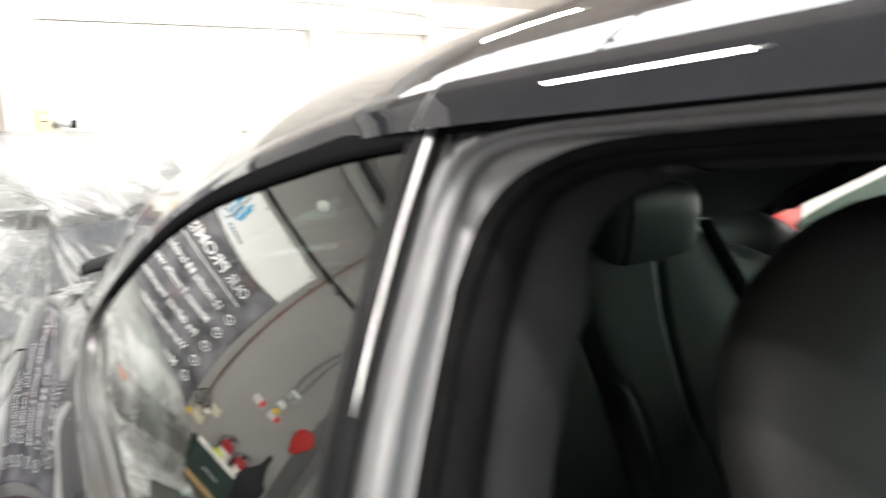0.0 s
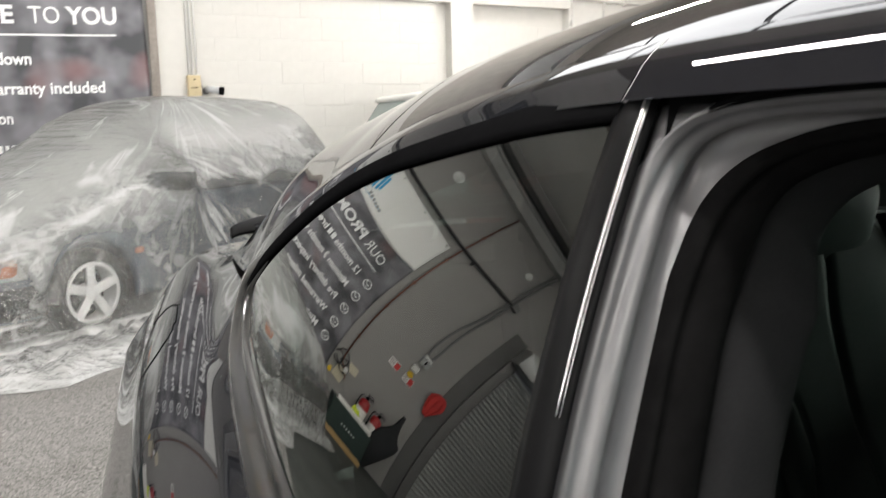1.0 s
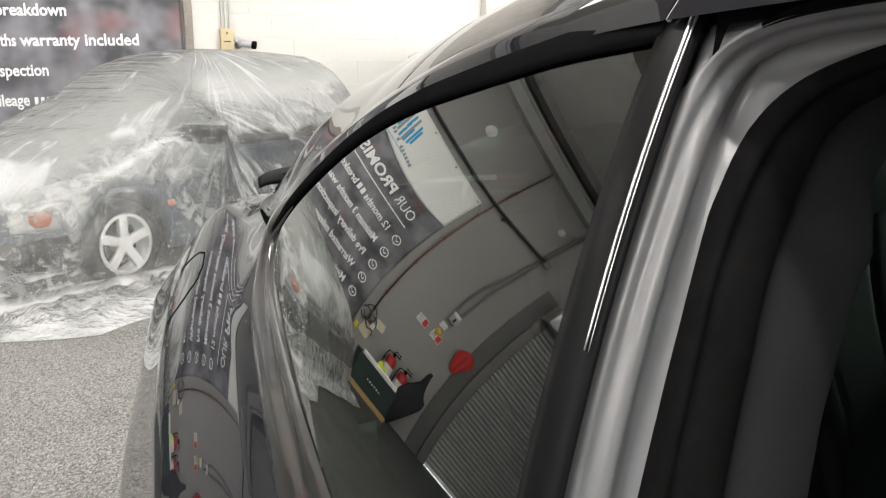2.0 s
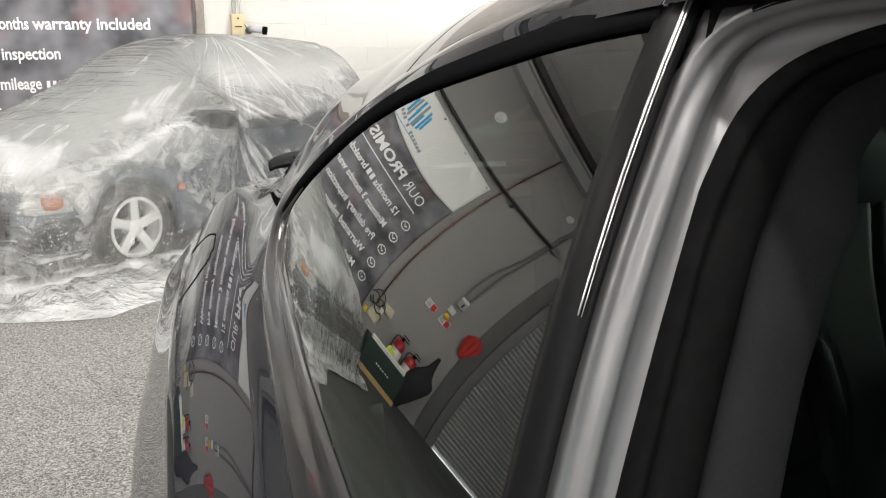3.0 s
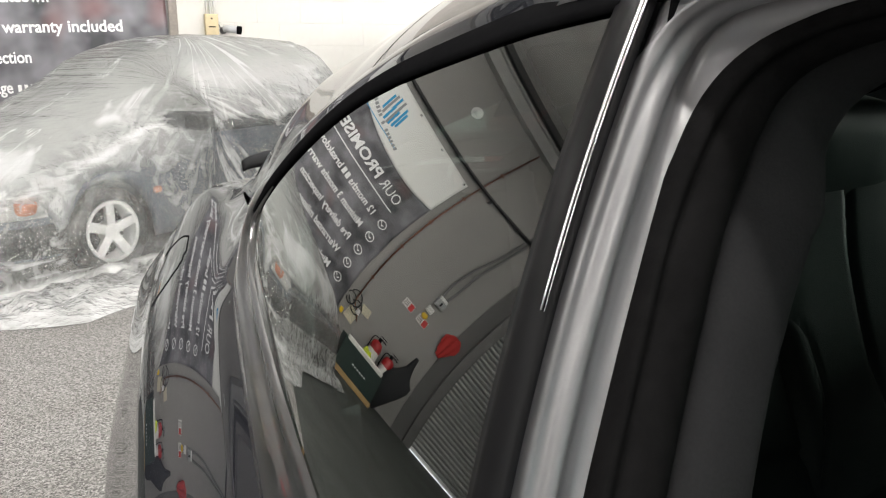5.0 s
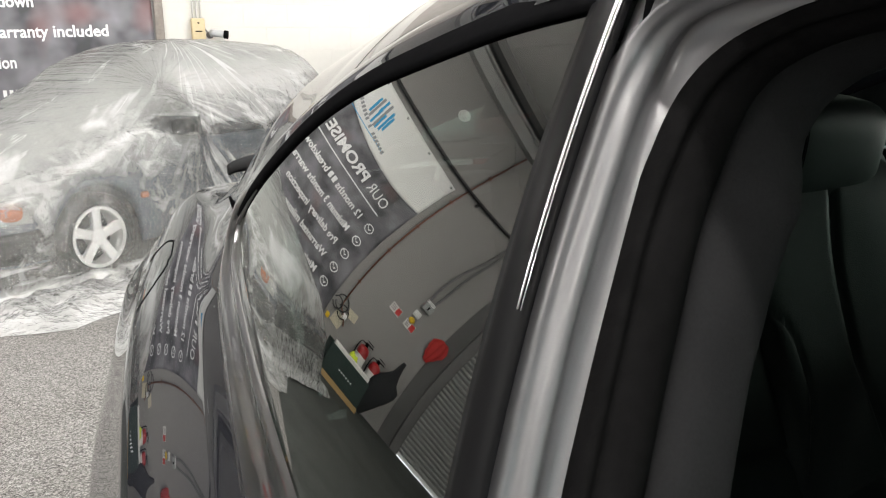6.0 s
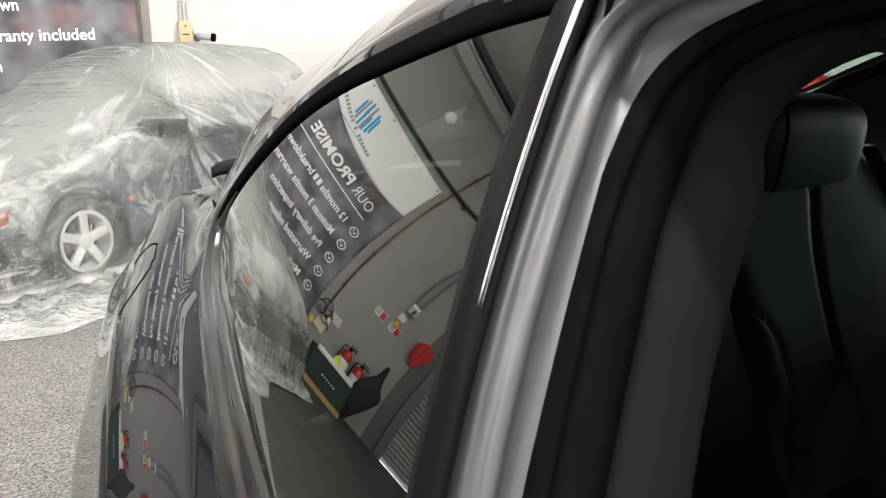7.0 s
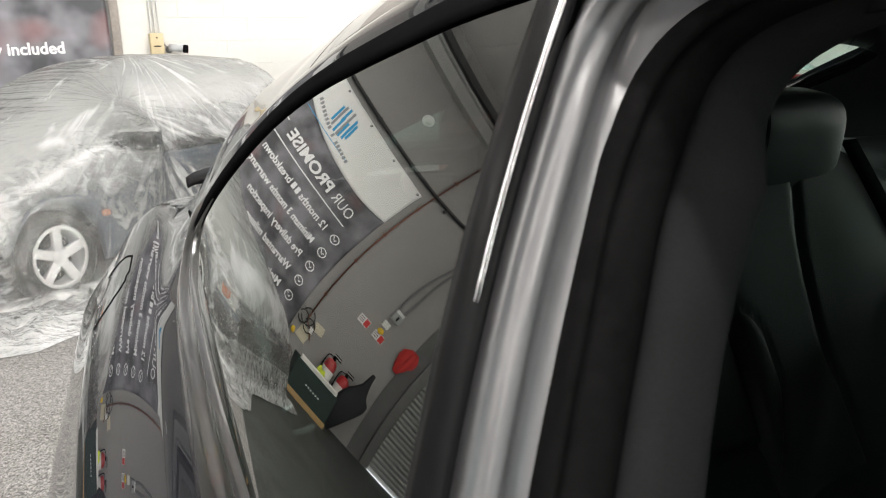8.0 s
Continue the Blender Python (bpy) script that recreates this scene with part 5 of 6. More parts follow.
ss = sorted(set(list(np.linspace(-0.8, 2.75, 60)) + [-0.325, 0.325, -0.31, 0.31]))
body = sheet([body_row(s) for s in ss])
bmesh.ops.recalc_face_normals(body, faces=body.faces[:])
part("body", body, PAINT2, old, "silver-blue painted body")
valance = sheet([[cc(s, w - 0.006, z) for w, z in ((0.055 + ins, 0.20), (0.0 + ins, 0.24), (-0.002 + ins, 0.34), (0.0 + ins, 0.41), (0.02 + ins, 0.42))] for s, ins in ((-0.80, 0.11), (-0.70, 0.055), (-0.58, 0.015), (-0.46, 0.0), (-0.345, 0.0))])
part("lower_bumper", valance, PLASTIC_DARK, old, "dark plastic lower bumper")
part("nose_panel", sheet([[cc(-0.80 - 0.04 * math.sin(math.pi * k / 6), 0.10 + 1.44 * j / 8, 0.2 + 0.30 * k / 6) for j in range(9)] for k in range(7)], thick=0.01), PLASTIC_DARK, old, "dark plastic front bumper")
DARK_GLASS = shader("dark_car_glass", (0.02, 0.025, 0.03), 0.08, vary=0.1)
gh = []
for s0, s1, z in ((0.50, 2.70, 0.86), (0.72, 2.60, 1.05), (1.00, 2.40, 1.30), (1.15, 2.25, 1.42), (1.35, 2.05, 1.47)):
    ins = 0.06 + (z - 0.86) * 0.42
    ring = []
    for k in range(48):
        a = 2 * math.pi * k / 48
        f = lambda v: math.copysign(abs(v) ** 0.35, v)
        ring.append(cc((s0 + s1) / 2 + (s1 - s0) / 2 * f(math.cos(a)), 0.82 + (0.82 - ins) * f(math.sin(a)), z))
    gh.append(ring)
gh.append([cc(1.7, 0.82, 1.50)] * 48)
cab = sheet(gh[:3], closed_v=True)
part("glass_band", cab, DARK_GLASS, old, "dark side windows and windscreen")
rf = sheet(gh[2:], closed_v=True)
bmesh.ops.remove_doubles(rf, verts=rf.verts[:], dist=1e-4)
part("roof", rf, PAINT2, old)
for s in (0.0, 2.42):
    for near in (True, False):
        mrot = CAR2.to_3x3().to_4x4() @ Matrix.Rotation(math.pi / 2 if near else -math.pi / 2, 4, "Z")
        wheel(tuple(cc(s, 0.105 if near else 1.535, 0.29)), 0.29, 0.197, old, 0.17, mrot)
part("arch_liner", joined(*[lathe([(0.33, 0), (0.33, 0.2), (0.30, 0.2)], (0, 0, 0), "y", 24)]), RUBBER, old)
o = old.children[-1]
o.data.transform(Matrix.Translation((0, 0.04, 0.29)) @ CAR2)


def on_nose(s0, s1, z0, z1, out, n=14, m=7):
    """A lens that follows the rounded corner of the nose, bulged and closed at the back."""
    rows = []
    for i in range(n + 1):
        sv = s0 + (s1 - s0) * i / n
        ins = 0.10 * max(0.0, (-0.45 - sv) / 0.35) ** 2
        rows.append([cc(sv, ins - out * math.sin(math.pi * (0.12 + 0.76 * k / m)) * math.sin(math.pi * (0.1 + 0.8 * i / n)) ** 0.5, z0 + (z1 - z0) * k / m) for k in range(m + 1)])
    b = sheet(rows, thick=-0.012)
    bmesh.ops.recalc_face_normals(b, faces=b.faces[:])
    return b


hl = part("headlamp", on_nose(-0.745, -0.47, 0.465, 0.600, 0.016), shader("pale_lamp_lens", (0.66, 0.65, 0.62), 0.2, vary=0.1), old, "pale headlamp lens")
ORANGE = shader("orange_lens", (0.72, 0.26, 0.13), 0.25, vary=0.1)
part("indicator", on_nose(-0.655, -0.535, 0.485, 0.585, 0.026), ORANGE, hl, "orange indicator lens")
rep = pad((0, 0, 0), 0.035, 0.012, 0.022, 3)
bmesh.ops.transform(rep, matrix=Matrix.Translation(cc(0.36, 0.0, 0.52)) @ CAR2.to_3x3().to_4x4(), verts=rep.verts)
part("side_repeater", rep, ORANGE, old, "orange side repeater")
mir = pad((0, 0, 0), 0.05, 0.085, 0.058, 3.5)
bmesh.ops.transform(mir, matrix=Matrix.Translation(cc(0.68, -0.075, 0.95)) @ CAR2.to_3x3().to_4x4(), verts=mir.verts)
part("door_mirror", mir, PLASTIC_DARK, old, "dark door mirror")


def polythene(name, haze, look_rough):
    """Thin clear sheeting: folds fan out from the door mirror, the layers gather to a milky white over the top and at the hem."""
    m = bpy.data.materials.new(name)
    m.use_nodes = True
    nt = m.node_tree
    nt.nodes.remove(nt.nodes["Principled BSDF"])
    L = nt.links.new

    def math_node(op, a, b=None, c=None, clamp=False):
        n = nt.nodes.new("ShaderNodeMath")
        n.operation, n.use_clamp = op, clamp
        for i, v in enumerate((a, b, c)):
            if v is None:
                continue
            if isinstance(v, (int, float)):
                n.inputs[i].default_value = v
            else:
                L(v, n.inputs[i])
        return n.outputs[0]

    def span(v, x0, x1, y0=0.0, y1=1.0):
        r = nt.nodes.new("ShaderNodeMapRange")
        r.interpolation_type = "SMOOTHSTEP"
        for key, w in (("From Min", x0), ("From Max", x1), ("To Min", y0), ("To Max", y1)):
            r.inputs[key].default_value = w
        L(v, r.inputs["Value"])
        return r.outputs[0]

    def grain(vec, scale, detail, distortion=0.0):
        n = nt.nodes.new("ShaderNodeTexNoise")
        n.inputs["Scale"].default_value, n.inputs["Detail"].default_value, n.inputs["Distortion"].default_value = scale, detail, distortion
        L(vec, n.inputs["Vector"])
        return n.outputs["Fac"]

    co = nt.nodes.new("ShaderNodeTexCoord")
    wob = grain(co.outputs["Object"], 1.8, 2)

    def about(centre):
        """Distance rearward and upward of a point on the car."""
        rel = nt.nodes.new("ShaderNodeVectorMath")
        rel.operation = "SUBTRACT"
        rel.inputs[1].default_value = centre
        L(co.outputs["Object"], rel.inputs[0])
        dt = nt.nodes.new("ShaderNodeVectorMath")
        dt.operation = "DOT_PRODUCT"
        dt.inputs[1].default_value = AX
        L(rel.outputs[0], dt.inputs[0])
        xyz = nt.nodes.new("ShaderNodeSeparateXYZ")
        L(rel.outputs[0], xyz.inputs[0])
        return dt.outputs["Value"], xyz.outputs[2]

    def stretched(a, b, c, scale, detail, distortion):
        vec = nt.nodes.new("ShaderNodeCombineXYZ")
        for i, w in enumerate((a, b, c)):
            L(w, vec.inputs[i])
        return grain(vec.outputs[0], scale, detail, distortion)

    def fanned(centre, turns, reach, detail):
        """Folds that spread out from one point."""
        u, v = about(centre)
        turn = math_node("ARCTAN2", v, u)
        far = math_node("SQRT", math_node("ADD", math_node("MULTIPLY", u, u), math_node("MULTIPLY", v, v)))
        return stretched(math_node("MULTIPLY", turn, turns), math_node("MULTIPLY", far, reach), wob, 2.4, detail, 0.35)

    u, v = about(cc(0.72, 0, 1.03))
    fan = fanned(cc(0.72, 0, 1.22), 3.6, 0.5, 5)
    fan_top = fanned(cc(1.15, 0, 1.62), 4.5, 0.55, 2)
    fine = fanned(cc(0.72, 0, 1.30), 8.0, 0.5, 6)
    flow = stretched(math_node("MULTIPLY", u, 1.3), math_node("MULTIPLY", v, 6.5), wob, 2.2, 5, 0.8)
    soft = grain(co.outputs["Object"], 1.6, 3, 0.6)
    crumple = grain(co.outputs["Object"], 18.0, 4, 1.5)
    height = math_node("SUBTRACT", v, math_node("ADD", math_node("MULTIPLY", math_node("MINIMUM", u, 0.0), 0.34), math_node("MULTIPLY", math_node("MAXIMUM", u, 0.0), 0.08)))
    wavy = math_node("MULTIPLY_ADD", math_node("SUBTRACT", soft, 0.5), 0.25, height)
    milk = span(wavy, 0.03, 0.22)
    hem = span(v, -0.88, -0.98)
    near = math_node("SQRT", math_node("ADD", math_node("MULTIPLY", u, u), math_node("MULTIPLY", v, v)))
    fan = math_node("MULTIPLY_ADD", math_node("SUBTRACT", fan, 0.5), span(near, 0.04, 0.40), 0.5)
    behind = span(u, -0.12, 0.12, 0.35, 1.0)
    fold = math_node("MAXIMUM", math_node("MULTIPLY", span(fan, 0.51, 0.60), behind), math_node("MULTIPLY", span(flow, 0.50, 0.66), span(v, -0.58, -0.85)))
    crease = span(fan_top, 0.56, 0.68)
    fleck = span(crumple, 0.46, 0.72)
    u2, v2 = about(cc(0.0, 0, 0.30))
    taut = span(math_node("SQRT", math_node("ADD", math_node("MULTIPLY", u2, u2), math_node("MULTIPLY", v2, v2))), 0.34, 0.46)
    clear = math_node("MULTIPLY", math_node("SUBTRACT", 1.0, milk), math_node("MULTIPLY_ADD", taut, 0.8, 0.2))
    # short angular flecks where the film is crushed together
    crinkle = math_node("MULTIPLY", span(stretched(math_node("MULTIPLY_ADD", v, 34.0, math_node("MULTIPLY", u, 15.0)), math_node("MULTIPLY_ADD", u, -40.0, math_node("MULTIPLY", v, 15.0)), wob, 1.0, 5, 1.2), 0.48, 0.66), span(soft, 0.28, 0.52))
    # long level creases in the loose film over the bonnet and windscreen
    across = nt.nodes.new("ShaderNodeVectorMath")
    across.operation = "DOT_PRODUCT"
    across.inputs[1].default_value = -NX
    L(co.outputs["Object"], across.inputs[0])
    w_in = across.outputs["Value"]
    strain = stretched(math_node("MULTIPLY_ADD", w_in, 0.25, math_node("MULTIPLY", u, 0.55)), math_node("MULTIPLY_ADD", u, -2.0, math_node("MULTIPLY", w_in, 8.0)), wob, 1.0, 3, 0.35)
    long_fold = math_node("MULTIPLY", span(math_node("ABSOLUTE", math_node("SUBTRACT", strain, 0.57)), 0.016, 0.003), math_node("MULTIPLY", span(soft, 0.44, 0.58), span(u, 0.35, 0.0)))
    web = span(stretched(math_node("MULTIPLY_ADD", v, -6.0, math_node("MULTIPLY", u, 6.0)), math_node("MULTIPLY_ADD", u, 7.0, math_node("MULTIPLY", v, 15.0)), wob, 1.0, 6, 1.6), 0.50, 0.70)
    # the film lies double under the edge of the bonnet and pulls clear lower down
    double = math_node("MULTIPLY", span(wavy, -0.34, -0.06), span(u, 0.10, -0.35))
    veil = math_node("MULTIPLY_ADD", span(soft, 0.38, 0.70), 0.16, math_node("MULTIPLY_ADD", taut, 0.13, 0.15))
    veil = math_node("MULTIPLY_ADD", math_node("MULTIPLY", double, clear), 0.34, veil)
    veil = math_node("MULTIPLY_ADD", math_node("MULTIPLY", fold, clear), 0.20, veil)
    gathered = math_node("MULTIPLY", math_node("MULTIPLY", span(u, 0.02, 0.30), math_node("MULTIPLY_ADD", crease, 0.4, 0.6)), math_node("MULTIPLY", span(wavy, -0.20, -0.10), span(wavy, 0.40, 0.10)))
    veil = math_node("MULTIPLY_ADD", gathered, 0.40, veil)
    veil = math_node("MULTIPLY_ADD", math_node("MULTIPLY", math_node("MULTIPLY", span(fine, 0.56, 0.64), behind), clear), 0.12, veil)
    veil = math_node("MULTIPLY_ADD", math_node("MULTIPLY", math_node("MULTIPLY", web, span(soft, 0.30, 0.52)), clear), 0.09, veil)
    veil = math_node("MULTIPLY_ADD", math_node("MULTIPLY", crinkle, clear), 0.035, veil)
    rumple = math_node("MULTIPLY", span(grain(co.outputs["Object"], 7.0, 5, 1.2), 0.46, 0.62), math_node("MULTIPLY", span(u, 0.15, -0.15), clear))
    veil = math_node("MULTIPLY_ADD", rumple, 0.13, veil)
    veil = math_node("MULTIPLY_ADD", milk, 0.50, veil)
    veil = math_node("MULTIPLY_ADD", math_node("MULTIPLY", math_node("MAXIMUM", math_node("MULTIPLY", crease, span(u, 0.0, 0.4)), long_fold), milk), 0.20, veil)
    drift = span(flow, 0.42, 0.62)
    veil = math_node("ADD", veil, math_node("MULTIPLY", hem, math_node("MULTIPLY_ADD", drift, 0.45, math_node("MULTIPLY_ADD", fleck, 0.16, 0.36))))
    # bunched fold along the edge of the bonnet, its highlight painted as whiter film
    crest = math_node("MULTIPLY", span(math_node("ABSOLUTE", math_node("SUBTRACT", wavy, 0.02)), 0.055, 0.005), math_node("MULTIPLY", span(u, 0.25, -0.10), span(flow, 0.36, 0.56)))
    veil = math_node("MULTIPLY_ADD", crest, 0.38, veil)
    # clear patches, stretched over the headlamp, the foot of the windscreen and the door mirror
    hu, hv = about(cc(-0.70, 0, 0.43))
    drum = math_node("ADD", math_node("MULTIPLY", math_node("MULTIPLY", hu, hu), 14.0), math_node("MULTIPLY", math_node("MULTIPLY", hv, hv), 34.0))
    veil = math_node("MULTIPLY", veil, span(math_node("MULTIPLY_ADD", web, 0.5, drum), 0.6, 1.4, 0.42, 1.0))
    gu, gv = about(cc(1.24, 0, 0.85))
    patch = math_node("ADD", math_node("MULTIPLY", math_node("MULTIPLY", gu, gu), 6.0), math_node("MULTIPLY", math_node("MULTIPLY", gv, gv), 55.0))
    veil = math_node("MULTIPLY", veil, span(math_node("MULTIPLY_ADD", soft, 0.6, patch), 0.5, 1.5, 0.40, 1.0))
    mu, mv = about(cc(0.60, 0, 0.97))
    glint = math_node("ADD", math_node("MULTIPLY", math_node("MULTIPLY", mu, mu), 45.0), math_node("MULTIPLY", math_node("MULTIPLY", mv, mv), 160.0))
    veil = math_node("MULTIPLY", veil, span(math_node("MULTIPLY_ADD", crumple, 0.8, glint), 0.5, 1.5, 0.22, 1.0))
    veil = math_node("MINIMUM", veil, 0.90)
    # gathered layers turn whiter; the same tone paints bright highlights on the folds
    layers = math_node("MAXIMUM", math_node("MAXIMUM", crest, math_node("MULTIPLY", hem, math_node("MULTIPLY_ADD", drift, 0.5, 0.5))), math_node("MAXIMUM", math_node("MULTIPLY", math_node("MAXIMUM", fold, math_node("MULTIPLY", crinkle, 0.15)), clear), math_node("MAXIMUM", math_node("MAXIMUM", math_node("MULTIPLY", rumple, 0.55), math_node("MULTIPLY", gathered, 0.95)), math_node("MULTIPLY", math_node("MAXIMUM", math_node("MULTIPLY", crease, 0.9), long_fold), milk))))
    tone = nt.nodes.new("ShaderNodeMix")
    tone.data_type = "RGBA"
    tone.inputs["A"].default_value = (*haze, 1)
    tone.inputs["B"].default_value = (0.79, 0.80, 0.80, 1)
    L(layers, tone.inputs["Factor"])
    def facets(scale):
        n = nt.nodes.new("ShaderNodeTexVoronoi")
        n.inputs["Scale"].default_value = scale
        bent = nt.nodes.new("ShaderNodeVectorMath")
        bent.operation = "MULTIPLY_ADD"
        warp = nt.nodes.new("ShaderNodeTexNoise")
        warp.inputs["Scale"].default_value = scale * 0.5
        L(co.outputs["Object"], warp.inputs["Vector"])
        L(warp.outputs["Color"], bent.inputs[0])
        bent.inputs[1].default_value = (1.4 / scale,) * 3
        L(co.outputs["Object"], bent.inputs[2])
        L(bent.outputs[0], n.inputs["Vector"])
        return n.outputs["Distance"]

    crushed = math_node("MULTIPLY", math_node("MULTIPLY_ADD", facets(24.0), 0.4, math_node("MULTIPLY", facets(9.0), 0.8)), math_node("MULTIPLY_ADD", clear, 0.85, 0.15))
    bp = nt.nodes.new("ShaderNodeBump")
    bp.inputs["Strength"].default_value = 0.9
    bp.inputs["Distance"].default_value = 0.03
    L(math_node("MULTIPLY_ADD", math_node("MULTIPLY", math_node("MULTIPLY_ADD", crinkle, 0.18, crumple), math_node("MULTIPLY_ADD", clear, 0.7, 0.3)), 0.45, math_node("ADD", math_node("ADD", fan, crushed), math_node("MULTIPLY_ADD", fan_top, 0.25, math_node("MULTIPLY", flow, 0.6)))), bp.inputs["Height"])
    tr = nt.nodes.new("ShaderNodeBsdfTransparent")
    tr.inputs["Color"].default_value = (0.96, 0.97, 0.97, 1)
    df = nt.nodes.new("ShaderNodeBsdfDiffuse")
    L(tone.outputs["Result"], df.inputs["Color"])
    L(bp.outputs["Normal"], df.inputs["Normal"])
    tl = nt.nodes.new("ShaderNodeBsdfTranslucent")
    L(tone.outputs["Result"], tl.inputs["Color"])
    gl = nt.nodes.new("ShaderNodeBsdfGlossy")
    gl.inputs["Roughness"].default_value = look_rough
    L(bp.outputs["Normal"], gl.inputs["Normal"])

    def blend(fac, a, b):
        n = nt.nodes.new("ShaderNodeMixShader")
        if isinstance(fac, float):
            n.inputs[0].default_value = fac
        else:
            L(fac, n.inputs[0])
        L(a, n.inputs[1])
        L(b, n.inputs[2])
        return n.outputs[0]

    fr = nt.nodes.new("ShaderNodeFresnel")
    fr.inputs["IOR"].default_value = 1.65
    L(bp.outputs["Normal"], fr.inputs["Normal"])
    base = blend(veil, tr.outputs[0], blend(0.45, df.outputs[0], tl.outputs[0]))
    L(blend(fr.outputs[0], base, gl.outputs[0]), nt.nodes["Material Output"].inputs["Surface"])
    return m


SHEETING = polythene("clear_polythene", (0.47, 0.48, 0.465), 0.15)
TOPS = ([-1.26, -1.10, -0.97, -0.88, -0.75, -0.5, -0.08, 0.38, 0.6, 0.97, 1.3, 1.75, 2.1, 2.4, 2.7, 2.83, 2.9, 3.05],
        [0.015, 0.04, 0.10, 0.32, 0.71, 0.89, 1.04, 1.24, 1.38, 1.52, 1.565, 1.57, 1.56, 1.53, 1.36, 0.85, 0.30, 0.03])
COLS = [-1.05, -0.90, -0.75, -0.60, -0.46, -0.33, -0.22, -0.13, -0.075, -0.060, -0.052, -0.045, -0.038, -0.030, -0.022, -0.012, 0.0, 0.02, 0.05, 0.09, 0.14, 0.20, 0.27, 0.35, 0.44, 0.55, 0.68, 0.82]
RISE = [0, 0, 0, 0, 0, 0, 0, 0, 0.03, 0.12, 0.25, 0.38, 0.52, 0.66, 0.80, 0.92, 1.0]


def draped(s, j, far):
    w = COLS[j]
    top = along(*TOPS, s)
    sh = min(along(*S_SHO, min(2.75, max(-0.8, s))) + 0.05, top)
    p = Vector((s * 2.3, w * 2.3, 0.7 if far else 0.0))
    fold = noise.noise(p * 1.3) * 0.5 + noise.noise(p * 3.1) * 0.3
    crease = abs(noise.noise(Vector((s * 5.0 + 1.5 * noise.noise(p), w * 3.0, 3.0))))
    if j < len(RISE):
        z = sh * RISE[j]
        if RISE[j] == 0:
            edge = (w + 1.05) / 0.95
            z = 0.004 + 0.008 * min(1, edge * 6) + max(0, 0.07 * fold + 0.16 * (0.5 - crease) * min(1, 3 * edge)) * min(1, edge * 2.5)
            w = -0.075 + (w + 0.075) * (0.68 + 0.16 * noise.noise(Vector((s * 1.7, 2.0, 0.5)))) * (0.08 + 0.92 * math.sqrt(min(1.0, max(0.0, (s + 1.24) / 0.45))))
        else:
            w -= 0.035 * (1 - RISE[j]) + 0.022 * (crease - 0.3) + 0.012 * fold
    else:
        k = min(1.0, (w - 0.0) / 0.50)
        z = sh + (top - sh) * (1 - (1 - k) ** 1.9) + 0.03 * (w / 0.82)
        z += 0.016 * (crease - 0.3) + 0.01 * fold
    if not far:
        g = math.exp(-((s - 0.68) / 0.16) ** 2)
        if 9 <= j <= 21:
            lift = math.exp(-((j - 16.0) / 3.3) ** 2)
            w -= 0.215 * g * lift
            z += (0.15 if j >= 15 else 0.07) * g * lift
    if s < -0.74:
        cap = along(*TOPS, s)
        z = min(z, cap + 0.02 * fold)
        if s < -0.95:
            z = max(0.004 if j == 0 else 0.010, min(z, 0.02 + 0.07 * max(0, 0.45 - crease)))
    if s > 2.75:
        z = min(z, along(*TOPS, s))
    z = max(0.004, z)
    if s < -0.95:
        g = 0.12 if far else 1.0 - 0.88 * max(0.0, min(1.0, w / 0.5))
        s = -0.95 + (s + 0.95) * g
    return cc(s, 1.64 - w if far else w, z)


s_list = sorted(list(np.linspace(-1.235, -0.97, 22)) + list(np.linspace(-0.96, -0.74, 16)) + list(np.linspace(-0.72, 2.7, 110)) + list(np.linspace(2.72, 3.05, 14)))
nj = len(COLS)
grid = []
for s in s_list:
    grid.append([draped(s, j, False) for j in range(nj)] + [draped(s, j, True) for j in range(nj - 2, -1, -1)])
cover = sheet(grid)
bmesh.ops.recalc_face_normals(cover, faces=cover.faces[:])
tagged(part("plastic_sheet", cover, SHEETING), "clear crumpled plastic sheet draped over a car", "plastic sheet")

# ---- a pale hatchback beyond it, and a red one at the other side of the coupe ----
CAR_GLASS = shader("grey_green_car_glass", (0.22, 0.27, 0.26), 0.06, vary=0.1)


